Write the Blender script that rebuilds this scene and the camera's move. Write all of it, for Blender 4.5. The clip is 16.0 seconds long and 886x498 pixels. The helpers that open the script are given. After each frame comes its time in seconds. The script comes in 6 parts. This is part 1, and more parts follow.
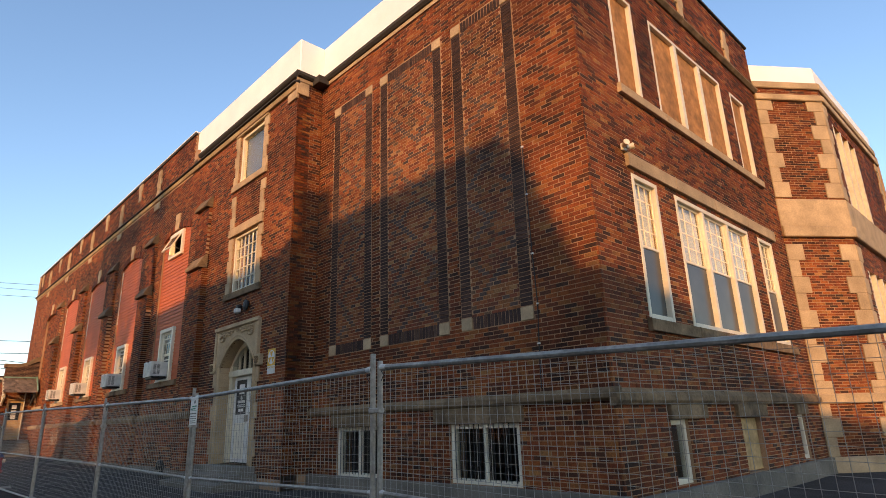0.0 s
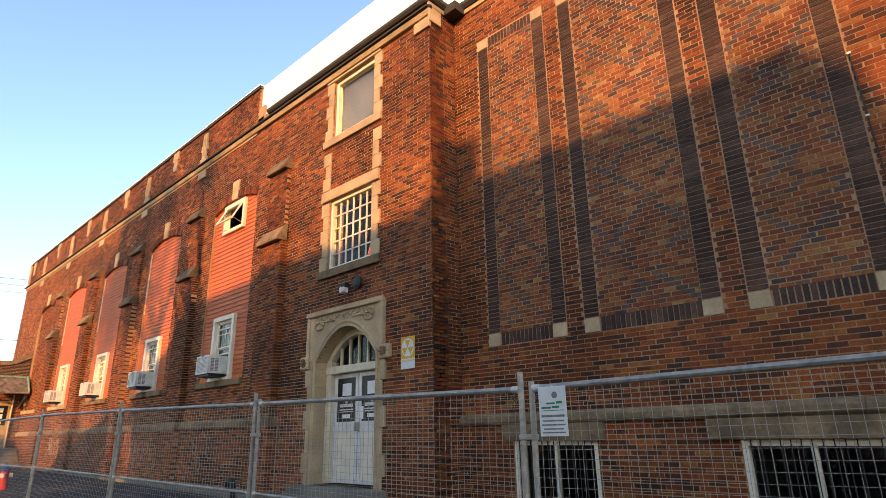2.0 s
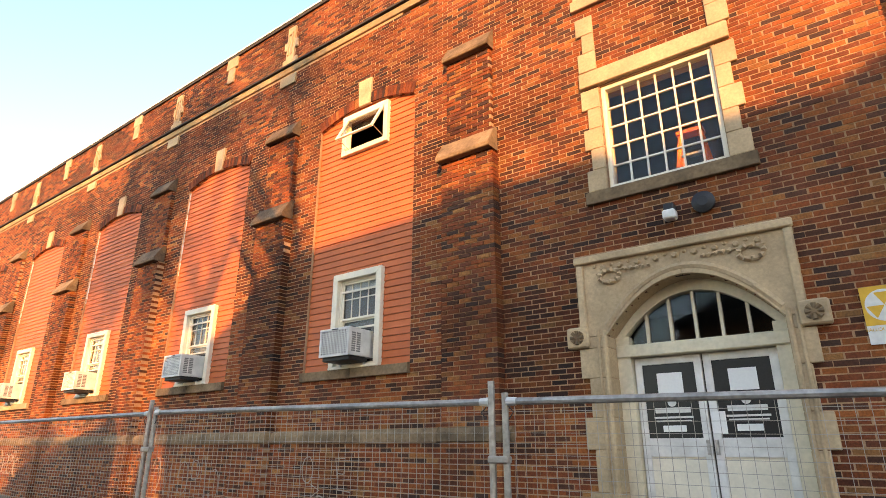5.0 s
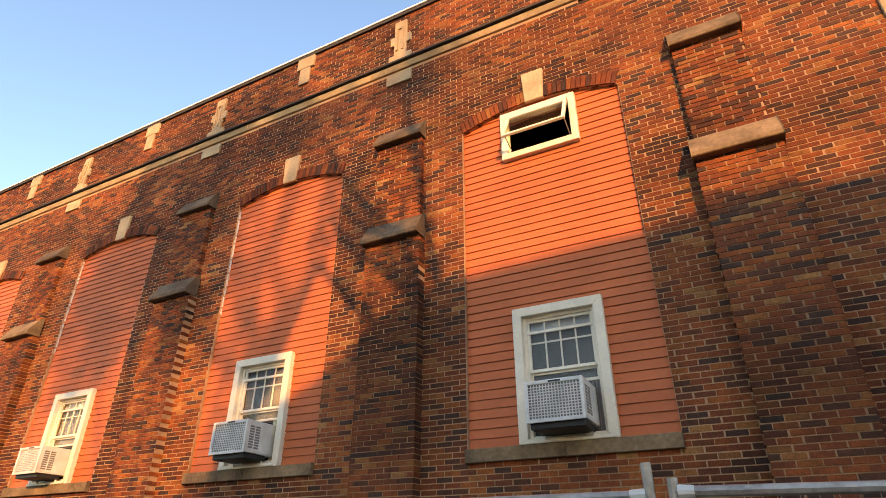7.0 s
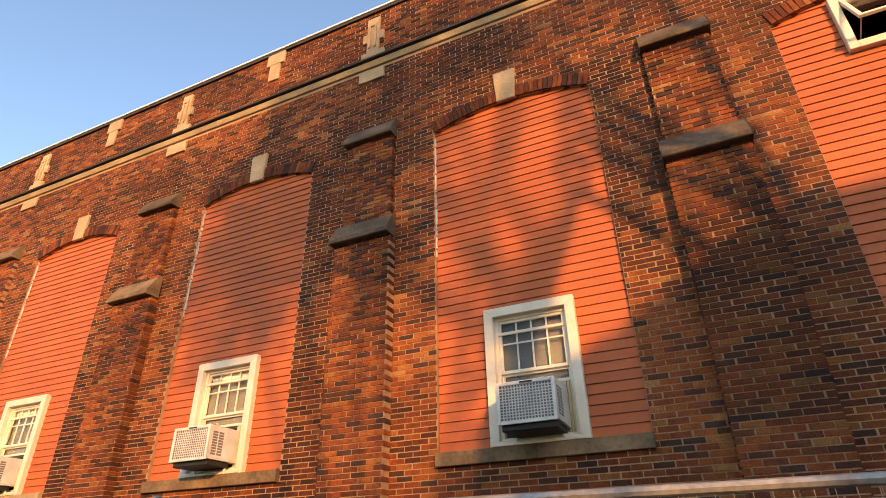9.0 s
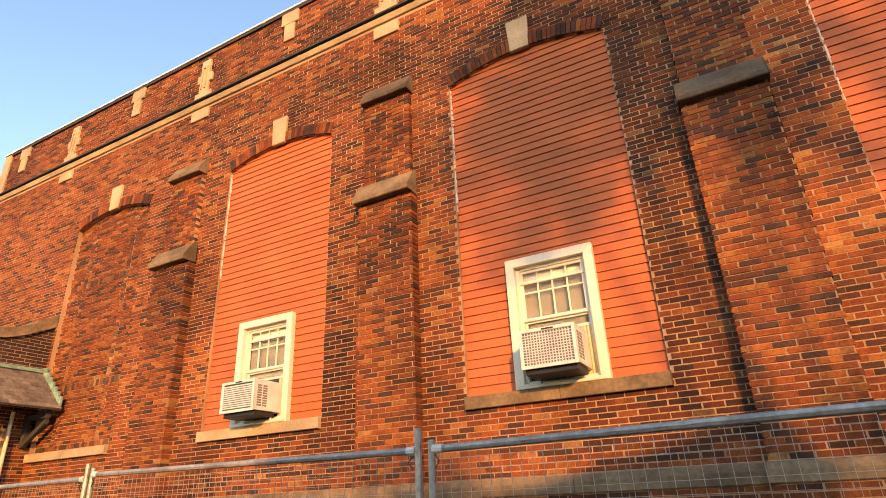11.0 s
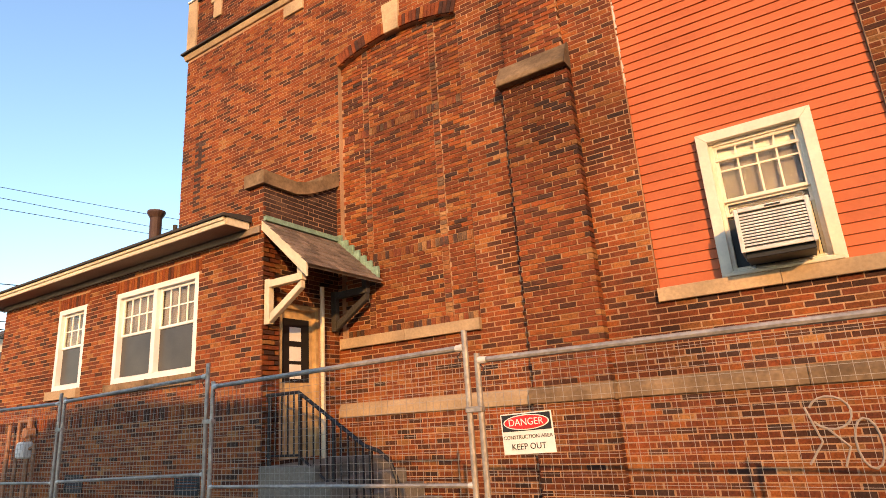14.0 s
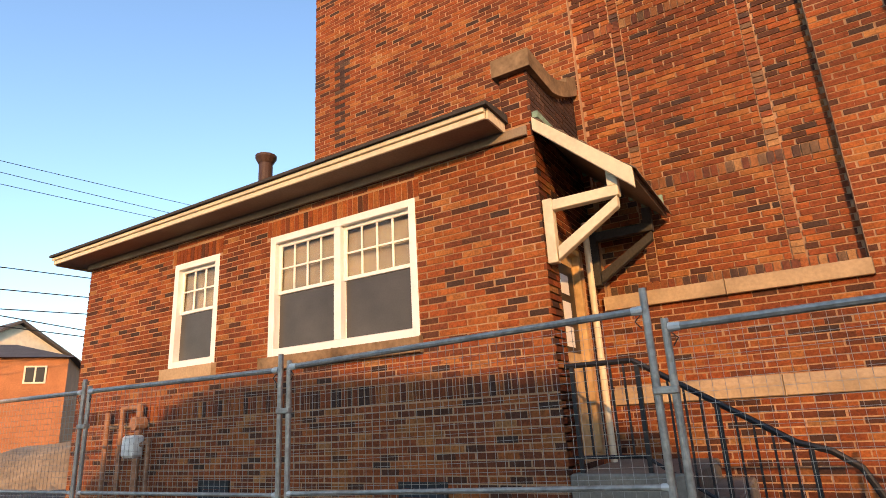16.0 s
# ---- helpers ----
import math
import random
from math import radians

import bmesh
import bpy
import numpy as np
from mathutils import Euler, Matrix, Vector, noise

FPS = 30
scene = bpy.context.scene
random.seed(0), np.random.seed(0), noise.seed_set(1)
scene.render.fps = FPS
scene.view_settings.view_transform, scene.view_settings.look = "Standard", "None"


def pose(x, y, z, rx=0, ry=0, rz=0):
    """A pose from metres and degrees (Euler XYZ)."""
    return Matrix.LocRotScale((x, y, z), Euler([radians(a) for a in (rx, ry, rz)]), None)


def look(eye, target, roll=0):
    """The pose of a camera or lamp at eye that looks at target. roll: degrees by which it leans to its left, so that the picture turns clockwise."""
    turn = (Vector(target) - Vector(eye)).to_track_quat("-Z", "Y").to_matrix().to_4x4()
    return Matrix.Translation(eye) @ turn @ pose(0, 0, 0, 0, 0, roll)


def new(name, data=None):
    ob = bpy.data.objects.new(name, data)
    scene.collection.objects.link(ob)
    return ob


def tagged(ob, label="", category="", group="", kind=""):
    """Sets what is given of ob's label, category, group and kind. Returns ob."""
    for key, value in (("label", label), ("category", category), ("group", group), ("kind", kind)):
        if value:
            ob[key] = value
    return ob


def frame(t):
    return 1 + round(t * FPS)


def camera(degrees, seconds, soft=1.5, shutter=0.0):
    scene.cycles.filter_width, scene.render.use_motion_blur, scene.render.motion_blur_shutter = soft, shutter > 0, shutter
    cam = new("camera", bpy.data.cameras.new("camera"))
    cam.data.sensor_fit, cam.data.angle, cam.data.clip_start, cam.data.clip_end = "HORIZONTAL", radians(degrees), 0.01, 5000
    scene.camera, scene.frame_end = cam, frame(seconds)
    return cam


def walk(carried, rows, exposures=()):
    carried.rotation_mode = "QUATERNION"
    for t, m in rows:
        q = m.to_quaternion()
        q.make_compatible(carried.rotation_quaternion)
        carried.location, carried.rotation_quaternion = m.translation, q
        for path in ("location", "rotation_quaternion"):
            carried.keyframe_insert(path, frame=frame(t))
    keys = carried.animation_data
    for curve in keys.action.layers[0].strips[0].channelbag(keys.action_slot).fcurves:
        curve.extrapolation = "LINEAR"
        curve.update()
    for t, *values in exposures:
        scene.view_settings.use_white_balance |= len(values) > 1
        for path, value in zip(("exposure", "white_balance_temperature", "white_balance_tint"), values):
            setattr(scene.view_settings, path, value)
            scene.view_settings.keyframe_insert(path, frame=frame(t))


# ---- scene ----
cam = camera(74.5, 16.0, soft=0.8)
METRES, EYE, TILT, LEAN, TURN = 38.0, 1.5, 0.0, 0.0, -43.8
ROWS = [
    (0.0, 0.0, 0.0, 0.0, 0.51, 16.64, 1.71),
    (0.5, -0.0227, 0.0219, 0.0013, -1.57, 17.5, 1.44),
    (1.0, -0.0478, 0.0424, 0.0022, -2.78, 18.07, 1.11),
    (1.5, -0.0738, 0.0612, 0.0023, -2.32, 17.93, 0.82),
    (2.0, -0.0999, 0.081, 0.0023, -2.38, 17.67, 0.94),
    (2.5, -0.1255, 0.102, 0.0026, -3.24, 17.5, 0.91),
    (3.0, -0.149, 0.1266, 0.003, -5.53, 17.27, 0.81),
    (3.5, -0.1714, 0.1523, 0.0032, -7.33, 17.12, 0.82),
    (4.0, -0.1941, 0.1786, 0.0055, -8.45, 17.51, 0.52),
    (4.5, -0.2164, 0.2032, 0.0059, -8.74, 17.85, 0.11),
    (7.0, -0.3238, 0.3302, 0.0081, -18.63, 28.26, -0.17),
    (7.5, -0.3451, 0.3524, 0.0085, -20.47, 29.27, 0.04),
    (8.0, -0.3663, 0.3759, 0.0089, -21.38, 29.47, 0.31),
    (8.5, -0.3866, 0.4009, 0.0088, -21.3, 29.12, 0.66),
    (9.0, -0.4088, 0.4235, 0.0084, -21.2, 28.63, 1.01),
    (9.5, -0.4313, 0.4452, 0.0082, -20.84, 27.98, 1.35),
    (10.0, -0.4535, 0.4657, 0.0081, -19.88, 26.88, 1.61),
    (12.5, -0.5576, 0.5672, 0.0084, -13.97, 17.45, 3.39),
    (13.0, -0.5782, 0.5875, 0.0083, -12.58, 16.49, 2.99),
    (13.5, -0.5989, 0.6084, 0.0078, -13.1, 15.88, 3.67),
    (14.0, -0.6192, 0.6291, 0.008, -13.58, 15.68, 3.84),
    (14.5, -0.6379, 0.6511, 0.0077, -13.74, 15.75, 3.68),
    (15.0, -0.6555, 0.6738, 0.0073, -14.0, 15.8, 3.46),
    (15.5, -0.6738, 0.6965, 0.0073, -14.25, 15.94, 3.21),
    (16.0, -0.6907, 0.719, 0.0076, -14.48, 16.27, 3.05),
]
EXPOSE = [(0.0, 0.95, 6600, 15), (1.5, 1.35, 6800, 16), (2.5, 1.75, 7100, 17), (3.5, 2.0, 7300, 17), (4.5, 2.25, 7600, 17), (7.0, 1.7, 7400, 16), (7.5, 1.4, 7100, 17), (8.5, 1.35, 7100, 16), (9.5, 1.55, 7400, 16), (10.2, 1.65, 7400, 16), (12.5, 1.45, 7100, 15), (16.0, 1.2, 6500, 14)]
walk(cam, [(t, pose(0, 0, EYE, TILT, LEAN, TURN) @ pose(METRES * x, METRES * y, METRES * z, 90 + pitch, roll, yaw)) for t, x, y, z, yaw, pitch, roll in ROWS], EXPOSE)

# ---- light ----
SUN_TURN, SUN_HEIGHT = 33.0, 15.0  # degrees: heading of the light from +x towards +y, and height over the horizon
world = bpy.data.worlds.new("evening_sky")
scene.world = world
world.use_nodes = True
wn = world.node_tree.nodes
sky = wn.new("ShaderNodeTexSky")
sky.sky_type = 'NISHITA'
sky.sun_disc = False
sky.sun_elevation = radians(SUN_HEIGHT)
sky.sun_rotation = radians(270 - SUN_TURN)
sky.air_density, sky.dust_density, sky.ozone_density = 1.15, 0.45, 2.6
wn["Background"].inputs["Strength"].default_value = 0.15
world.node_tree.links.new(sky.outputs["Color"], wn["Background"].inputs["Color"])
sun_data = bpy.data.lights.new("sun", 'SUN')
sun_data.energy, sun_data.angle, sun_data.color = 2.35, radians(0.5), (1.0, 0.53, 0.18)
sun = new("sun", sun_data)
to = Vector((math.cos(radians(SUN_TURN)) * math.cos(radians(SUN_HEIGHT)), math.sin(radians(SUN_TURN)) * math.cos(radians(SUN_HEIGHT)), -math.sin(radians(SUN_HEIGHT))))
sun.matrix_world = look((-60, 10, 40), Vector((-60, 10, 40)) + to)


# ---- materials ----
def mat(name, colour, rough=0.8, metal=0.0, grain=0.0, grain_size=40.0, stain=0.0, stain_size=1.2, bump=0.0, bump_size=60.0, vary=0.0, spec=0.3):
    m = bpy.data.materials.new(name)
    m.use_nodes = True
    nt = m.node_tree
    n, l = nt.nodes, nt.links
    b = n["Principled BSDF"]
    b.inputs["Roughness"].default_value, b.inputs["Metallic"].default_value = rough, metal
    b.inputs["Specular IOR Level"].default_value = spec
    tc = n.new("ShaderNodeTexCoord")
    src = tc.outputs["Object"]
    base = n.new("ShaderNodeRGB")
    base.outputs[0].default_value = (*colour, 1)
    out = base.outputs[0]

    def noise_mul(out, size, amount, detail=5.0):
        t = n.new("ShaderNodeTexNoise")
        t.inputs["Scale"].default_value, t.inputs["Detail"].default_value = size, detail
        l.new(src, t.inputs["Vector"])
        r = n.new("ShaderNodeMapRange")
        r.inputs["From Min"].default_value, r.inputs["From Max"].default_value = 0.3, 0.7
        r.inputs["To Min"].default_value, r.inputs["To Max"].default_value = 1 - amount, 1 + amount * 0.6
        l.new(t.outputs["Fac"], r.inputs["Value"])
        x = n.new("ShaderNodeMix")
        x.data_type, x.blend_type = 'RGBA', 'MULTIPLY'
        x.inputs["Factor"].default_value = 1
        l.new(out, x.inputs[6])
        l.new(r.outputs[0], x.inputs[7])
        return x.outputs[2]
    if grain:
        out = noise_mul(out, grain_size, grain)
    if stain:
        out = noise_mul(out, stain_size, stain)
    if vary:
        info = n.new("ShaderNodeObjectInfo")
        r = n.new("ShaderNodeMapRange")
        r.inputs["To Min"].default_value, r.inputs["To Max"].default_value = 1 - vary, 1 + vary
        l.new(info.outputs["Random"], r.inputs["Value"])
        x = n.new("ShaderNodeMix")
        x.data_type, x.blend_type = 'RGBA', 'MULTIPLY'
        x.inputs["Factor"].default_value = 1
        l.new(out, x.inputs[6])
        l.new(r.outputs[0], x.inputs[7])
        out = x.outputs[2]
    l.new(out, b.inputs["Base Color"])
    if bump:
        t = n.new("ShaderNodeTexNoise")
        t.inputs["Scale"].default_value, t.inputs["Detail"].default_value = bump_size, 6
        l.new(src, t.inputs["Vector"])
        bp = n.new("ShaderNodeBump")
        bp.inputs["Strength"].default_value, bp.inputs["Distance"].default_value = bump, 0.01
        l.new(t.outputs["Fac"], bp.inputs["Height"])
        l.new(bp.outputs[0], b.inputs["Normal"])
    return m


def brick_mat(name, tones, island=True, soot=0.5):
    """Fired clay: one tone a brick, with kiln mottling, fine grit and large weather stains."""
    m = mat(name, (0.2, 0.08, 0.05), rough=0.85, bump=0.35, bump_size=90, spec=0.25)
    nt = m.node_tree
    n, l = nt.nodes, nt.links
    b = n["Principled BSDF"]
    rnd = n.new("ShaderNodeNewGeometry").outputs["Random Per Island"] if island else n.new("ShaderNodeObjectInfo").outputs["Random"]
    ramp = n.new("ShaderNodeValToRGB")
    ramp.color_ramp.interpolation = 'CONSTANT'
    el = ramp.color_ramp.elements
    while len(el) < len(tones):
        el.new(0.5)
    at = 0.0
    for e, (w, c) in zip(el, tones):
        e.position, e.color = at, (*c, 1)
        at += w
    l.new(rnd, ramp.inputs["Fac"])
    out = ramp.outputs["Color"]
    geo = n.new("ShaderNodeTexCoord").outputs["Object"]
    if not island:
        add = n.new("ShaderNodeVectorMath")
        l.new(geo, add.inputs[0])
        l.new(n.new("ShaderNodeObjectInfo").outputs["Location"], add.inputs[1])
        geo = add.outputs[0]
    for size, lo, hi in ((45, 0.72, 1.22), (8.0, 0.8, 1.15), (0.55, 1 - soot, 1.12)):
        t = n.new("ShaderNodeTexNoise")
        t.inputs["Scale"].default_value, t.inputs["Detail"].default_value = size, 6
        l.new(geo, t.inputs["Vector"])
        r = n.new("ShaderNodeMapRange")
        r.inputs["From Min"].default_value, r.inputs["From Max"].default_value = 0.34, 0.62
        r.inputs["To Min"].default_value, r.inputs["To Max"].default_value = lo, hi
        l.new(t.outputs["Fac"], r.inputs["Value"])
        x = n.new("ShaderNodeMix")
        x.data_type, x.blend_type = 'RGBA', 'MULTIPLY'
        x.inputs["Factor"].default_value = 1
        l.new(out, x.inputs[6])
        l.new(r.outputs[0], x.inputs[7])
        out = x.outputs[2]
    l.new(out, b.inputs["Base Color"])
    return m


RED = [(0.23, (0.185, 0.045, 0.014)), (0.19, (0.228, 0.055, 0.014)), (0.15, (0.262, 0.074, 0.017)), (0.14, (0.128, 0.035, 0.014)), (0.13, (0.080, 0.028, 0.014)), (0.06, (0.285, 0.102, 0.027)), (0.08, (0.056, 0.026, 0.017)), (0.02, (0.31, 0.135, 0.042))]
CLEAN = [(0.24, (0.185, 0.046, 0.014)), (0.22, (0.228, 0.056, 0.014)), (0.18, (0.265, 0.078, 0.018)), (0.15, (0.128, 0.036, 0.014)), (0.11, (0.072, 0.027, 0.014)), (0.06, (0.285, 0.105, 0.028)), (0.03, (0.05, 0.026, 0.018)), (0.01, (0.304, 0.135, 0.045))]
# Darker copy of RED, for tree shade put into the brick colour.
SHADED = [(0.24, (0.100, 0.025, 0.009)), (0.20, (0.123, 0.031, 0.009)), (0.14, (0.139, 0.040, 0.011)), (0.15, (0.072, 0.021, 0.009)), (0.14, (0.044, 0.017, 0.009)), (0.05, (0.153, 0.056, 0.017)), (0.06, (0.051, 0.026, 0.016)), (0.02, (0.167, 0.076, 0.026))]
MIXED = [(0.20, (0.20, 0.055, 0.022)), (0.20, (0.24, 0.078, 0.026)), (0.18, (0.27, 0.105, 0.036)), (0.16, (0.13, 0.042, 0.022)), (0.10, (0.085, 0.045, 0.032)), (0.07, (0.14, 0.08, 0.045)), (0.05, (0.31, 0.16, 0.065)), (0.04, (0.2, 0.055, 0.025))]
SLATE = [(0.35, (0.078, 0.052, 0.045)), (0.3, (0.10, 0.066, 0.055)), (0.2, (0.062, 0.042, 0.038)), (0.15, (0.12, 0.07, 0.05))]
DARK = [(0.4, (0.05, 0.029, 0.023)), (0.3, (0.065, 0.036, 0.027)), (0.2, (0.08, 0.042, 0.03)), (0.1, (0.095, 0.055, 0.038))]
M_brick = brick_mat("brick_red", RED, soot=0.62)
M_brick_new = brick_mat("brick_red_clean", CLEAN, soot=0.25)
M_brick_shaded = brick_mat("brick_shaded", SHADED, soot=0.5)
M_brick_mixed = brick_mat("brick_mixed", MIXED)
M_brick_dark = brick_mat("brick_dark", DARK)
M_brick_slate = brick_mat("brick_slate", SLATE)
M_brick_one = brick_mat("brick_single", RED, island=False, soot=0.62)
SINGLE = {M_brick: M_brick_one, M_brick_new: brick_mat("brick_single_clean", CLEAN, False, 0.25), M_brick_mixed: brick_mat("brick_single_mixed", MIXED, False), M_brick_dark: brick_mat("brick_single_dark", DARK, False), M_brick_shaded: brick_mat("brick_single_shaded", SHADED, False)}
M_mortar = mat("mortar", (0.40, 0.24, 0.135), 0.95, grain=0.2, grain_size=60, stain=0.35, stain_size=0.7, bump=0.4)
M_stone = mat("limestone", (0.45, 0.32, 0.185), 0.85, grain=0.16, grain_size=30, stain=0.3, stain_size=1.6, bump=0.3, bump_size=45, vary=0.1)
M_stone_dirty = mat("limestone_weathered", (0.225, 0.148, 0.08), 0.9, grain=0.25, grain_size=22, stain=0.5, stain_size=2.5, bump=0.4, bump_size=45, vary=0.12)
M_stone_black = mat("limestone_dark", (0.12, 0.082, 0.05), 0.9, grain=0.3, grain_size=22, stain=0.5, stain_size=2.5, bump=0.4, bump_size=45, vary=0.12)
M_concrete = mat("concrete", (0.19, 0.165, 0.13), 0.9, grain=0.2, grain_size=30, stain=0.35, stain_size=1.3, bump=0.3)
M_siding = mat("siding_paint", (0.47, 0.118, 0.036), 0.6, grain=0.06, grain_size=25, stain=0.14, stain_size=1.3, bump=0.08, bump_size=30, vary=0.05)
M_white = mat("white_paint", (0.72, 0.64, 0.49), 0.5, grain=0.06, grain_size=30, stain=0.12, stain_size=3, bump=0.08)
M_cream = mat("cream_paint", (0.66, 0.57, 0.40), 0.55, grain=0.1, grain_size=20, stain=0.15, stain_size=3, bump=0.1)
M_plastic = mat("white_enamel", (0.66, 0.63, 0.57), 0.4, grain=0.05, grain_size=30, stain=0.2, stain_size=5)
M_dark = mat("dark_metal", (0.02, 0.02, 0.02), 0.5, grain=0.2)
M_fin = mat("cooling_fins", (0.22, 0.21, 0.19), 0.6, metal=0.2, grain=0.3, grain_size=60)
M_iron = mat("black_iron", (0.015, 0.015, 0.016), 0.45, grain=0.3, grain_size=50, bump=0.1)
M_zinc = mat("galvanised_steel", (0.40, 0.36, 0.31), 0.45, metal=0.4, grain=0.25, grain_size=35, stain=0.3, stain_size=6)
M_wire = mat("fence_wire", (0.34, 0.31, 0.27), 0.5, metal=0.35, grain=0.2)
M_slate = mat("roof_slate", (0.20, 0.15, 0.11), 0.75, grain=0.3, grain_size=25, stain=0.3, stain_size=4, bump=0.3, vary=0.3)
M_copper = mat("copper_patina", (0.22, 0.34, 0.25), 0.7, grain=0.25, grain_size=30, stain=0.3, stain_size=8)
M_tar = mat("roof_felt", (0.05, 0.045, 0.04), 0.9, grain=0.3, bump=0.3)
M_membrane = mat("white_roof_sheet", (0.86, 0.85, 0.82), 0.55, grain=0.03, stain=0.08, stain_size=0.8)
M_ply = mat("plywood", (0.50, 0.33, 0.15), 0.75, grain=0.3, grain_size=9, stain=0.25, stain_size=3, bump=0.15)
M_asphalt = mat("asphalt", (0.055, 0.05, 0.046), 0.95, grain=0.4, grain_size=120, stain=0.5, stain_size=0.6, bump=0.6, bump_size=120)
M_white_new = mat("fresh_white_paint", (0.80, 0.79, 0.76), 0.45, grain=0.04, grain_size=30, stain=0.08, stain_size=3, bump=0.05)
M_board = mat("weathered_plywood", (0.42, 0.19, 0.055), 0.75, grain=0.35, grain_size=7, stain=0.35, stain_size=2, bump=0.15)
M_filler = mat("pleated_filler", (0.60, 0.50, 0.30), 0.7, grain=0.1, stain=0.15, stain_size=6)
M_sky_grey = mat("sky_reflection_grey", (0.10, 0.105, 0.11), 0.12, stain=0.2, stain_size=1.5, spec=0.5)
M_inside = mat("inside_plaster", (0.14, 0.12, 0.10), 0.9, grain=0.1, stain=0.2)
M_blind = mat("window_blind", (0.17, 0.155, 0.14), 0.8, grain=0.08, stain=0.15, stain_size=3)
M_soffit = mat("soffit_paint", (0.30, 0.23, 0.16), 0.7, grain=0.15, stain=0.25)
M_black = mat("black_enamel", (0.012, 0.012, 0.013), 0.3, grain=0.2)
M_paper = mat("paper", (0.75, 0.73, 0.68), 0.8, grain=0.04)
M_yellow = mat("sign_yellow", (0.66, 0.36, 0.03), 0.5, grain=0.08, grain_size=15, stain=0.15, stain_size=6)
M_sign = mat("sign_white", (0.74, 0.73, 0.68), 0.45, grain=0.04, stain=0.1, stain_size=6)
M_red = mat("sign_red", (0.55, 0.03, 0.03), 0.45, grain=0.05)
M_ink = mat("sign_ink", (0.02, 0.02, 0.02), 0.5, grain=0.05)
M_green = mat("sign_green", (0.03, 0.22, 0.12), 0.5, grain=0.05)
M_silver = mat("sign_silver", (0.62, 0.60, 0.55), 0.45, grain=0.1, grain_size=20)
M_chalk = mat("white_spray", (0.33, 0.28, 0.23), 0.9, grain=0.25, grain_size=25)
M_bark = mat("bark", (0.09, 0.07, 0.055), 0.95, grain=0.4, bump=0.6, bump_size=20)
M_shingle = mat("asphalt_shingle", (0.10, 0.09, 0.085), 0.9, grain=0.3, stain=0.2)
M_house = mat("house_brick", (0.42, 0.17, 0.07), 0.85, grain=0.25, grain_size=14, stain=0.2)
M_flue = mat("flue_metal", (0.075, 0.04, 0.03), 0.6, grain=0.3, stain=0.3)
M_screen = mat("insect_screen", (0.075, 0.07, 0.062), 0.28, grain=0.1, grain_size=60, stain=0.25, stain_size=2)
M_curtain = mat("white_curtain", (0.58, 0.56, 0.52), 0.85, grain=0.08, stain=0.15, stain_size=5)
M_soil = mat("tan_soil", (0.34, 0.24, 0.14), 0.95, grain=0.35, grain_size=4, stain=0.3, stain_size=0.8, bump=0.6, bump_size=8)
M_blue = mat("hydrant_blue", (0.03, 0.07, 0.22), 0.5, grain=0.15)
M_rust = mat("rusty_pipe", (0.34, 0.17, 0.09), 0.75, grain=0.3, grain_size=20, stain=0.3, stain_size=6)
M_orange = mat("orange_fibreglass", (0.65, 0.13, 0.03), 0.5, grain=0.08)
M_leaf = mat("leaf", (0.07, 0.10, 0.03), 0.7, grain=0.3)

M_glass = bpy.data.materials.new("window_glass")
M_glass.use_nodes = True
gb = M_glass.node_tree.nodes["Principled BSDF"]
gb.inputs["Specular IOR Level"].default_value = 0.22
gb.inputs["Base Color"].default_value = (0.85, 0.88, 0.86, 1)
gb.inputs["Transmission Weight"].default_value, gb.inputs["Roughness"].default_value, gb.inputs["IOR"].default_value = 1.0, 0.02, 1.25


# ---- builders ----
def frame_at(origin, u):
    """A wall's own axes: x along the wall, y outwards, z up."""
    u = Vector(u).normalized()
    z = Vector((0, 0, 1))
    n = z.cross(u)
    return Matrix(((u.x, n.x, 0, origin[0]), (u.y, n.y, 0, origin[1]), (u.z, n.z, 1, origin[2]), (0, 0, 0, 1)))


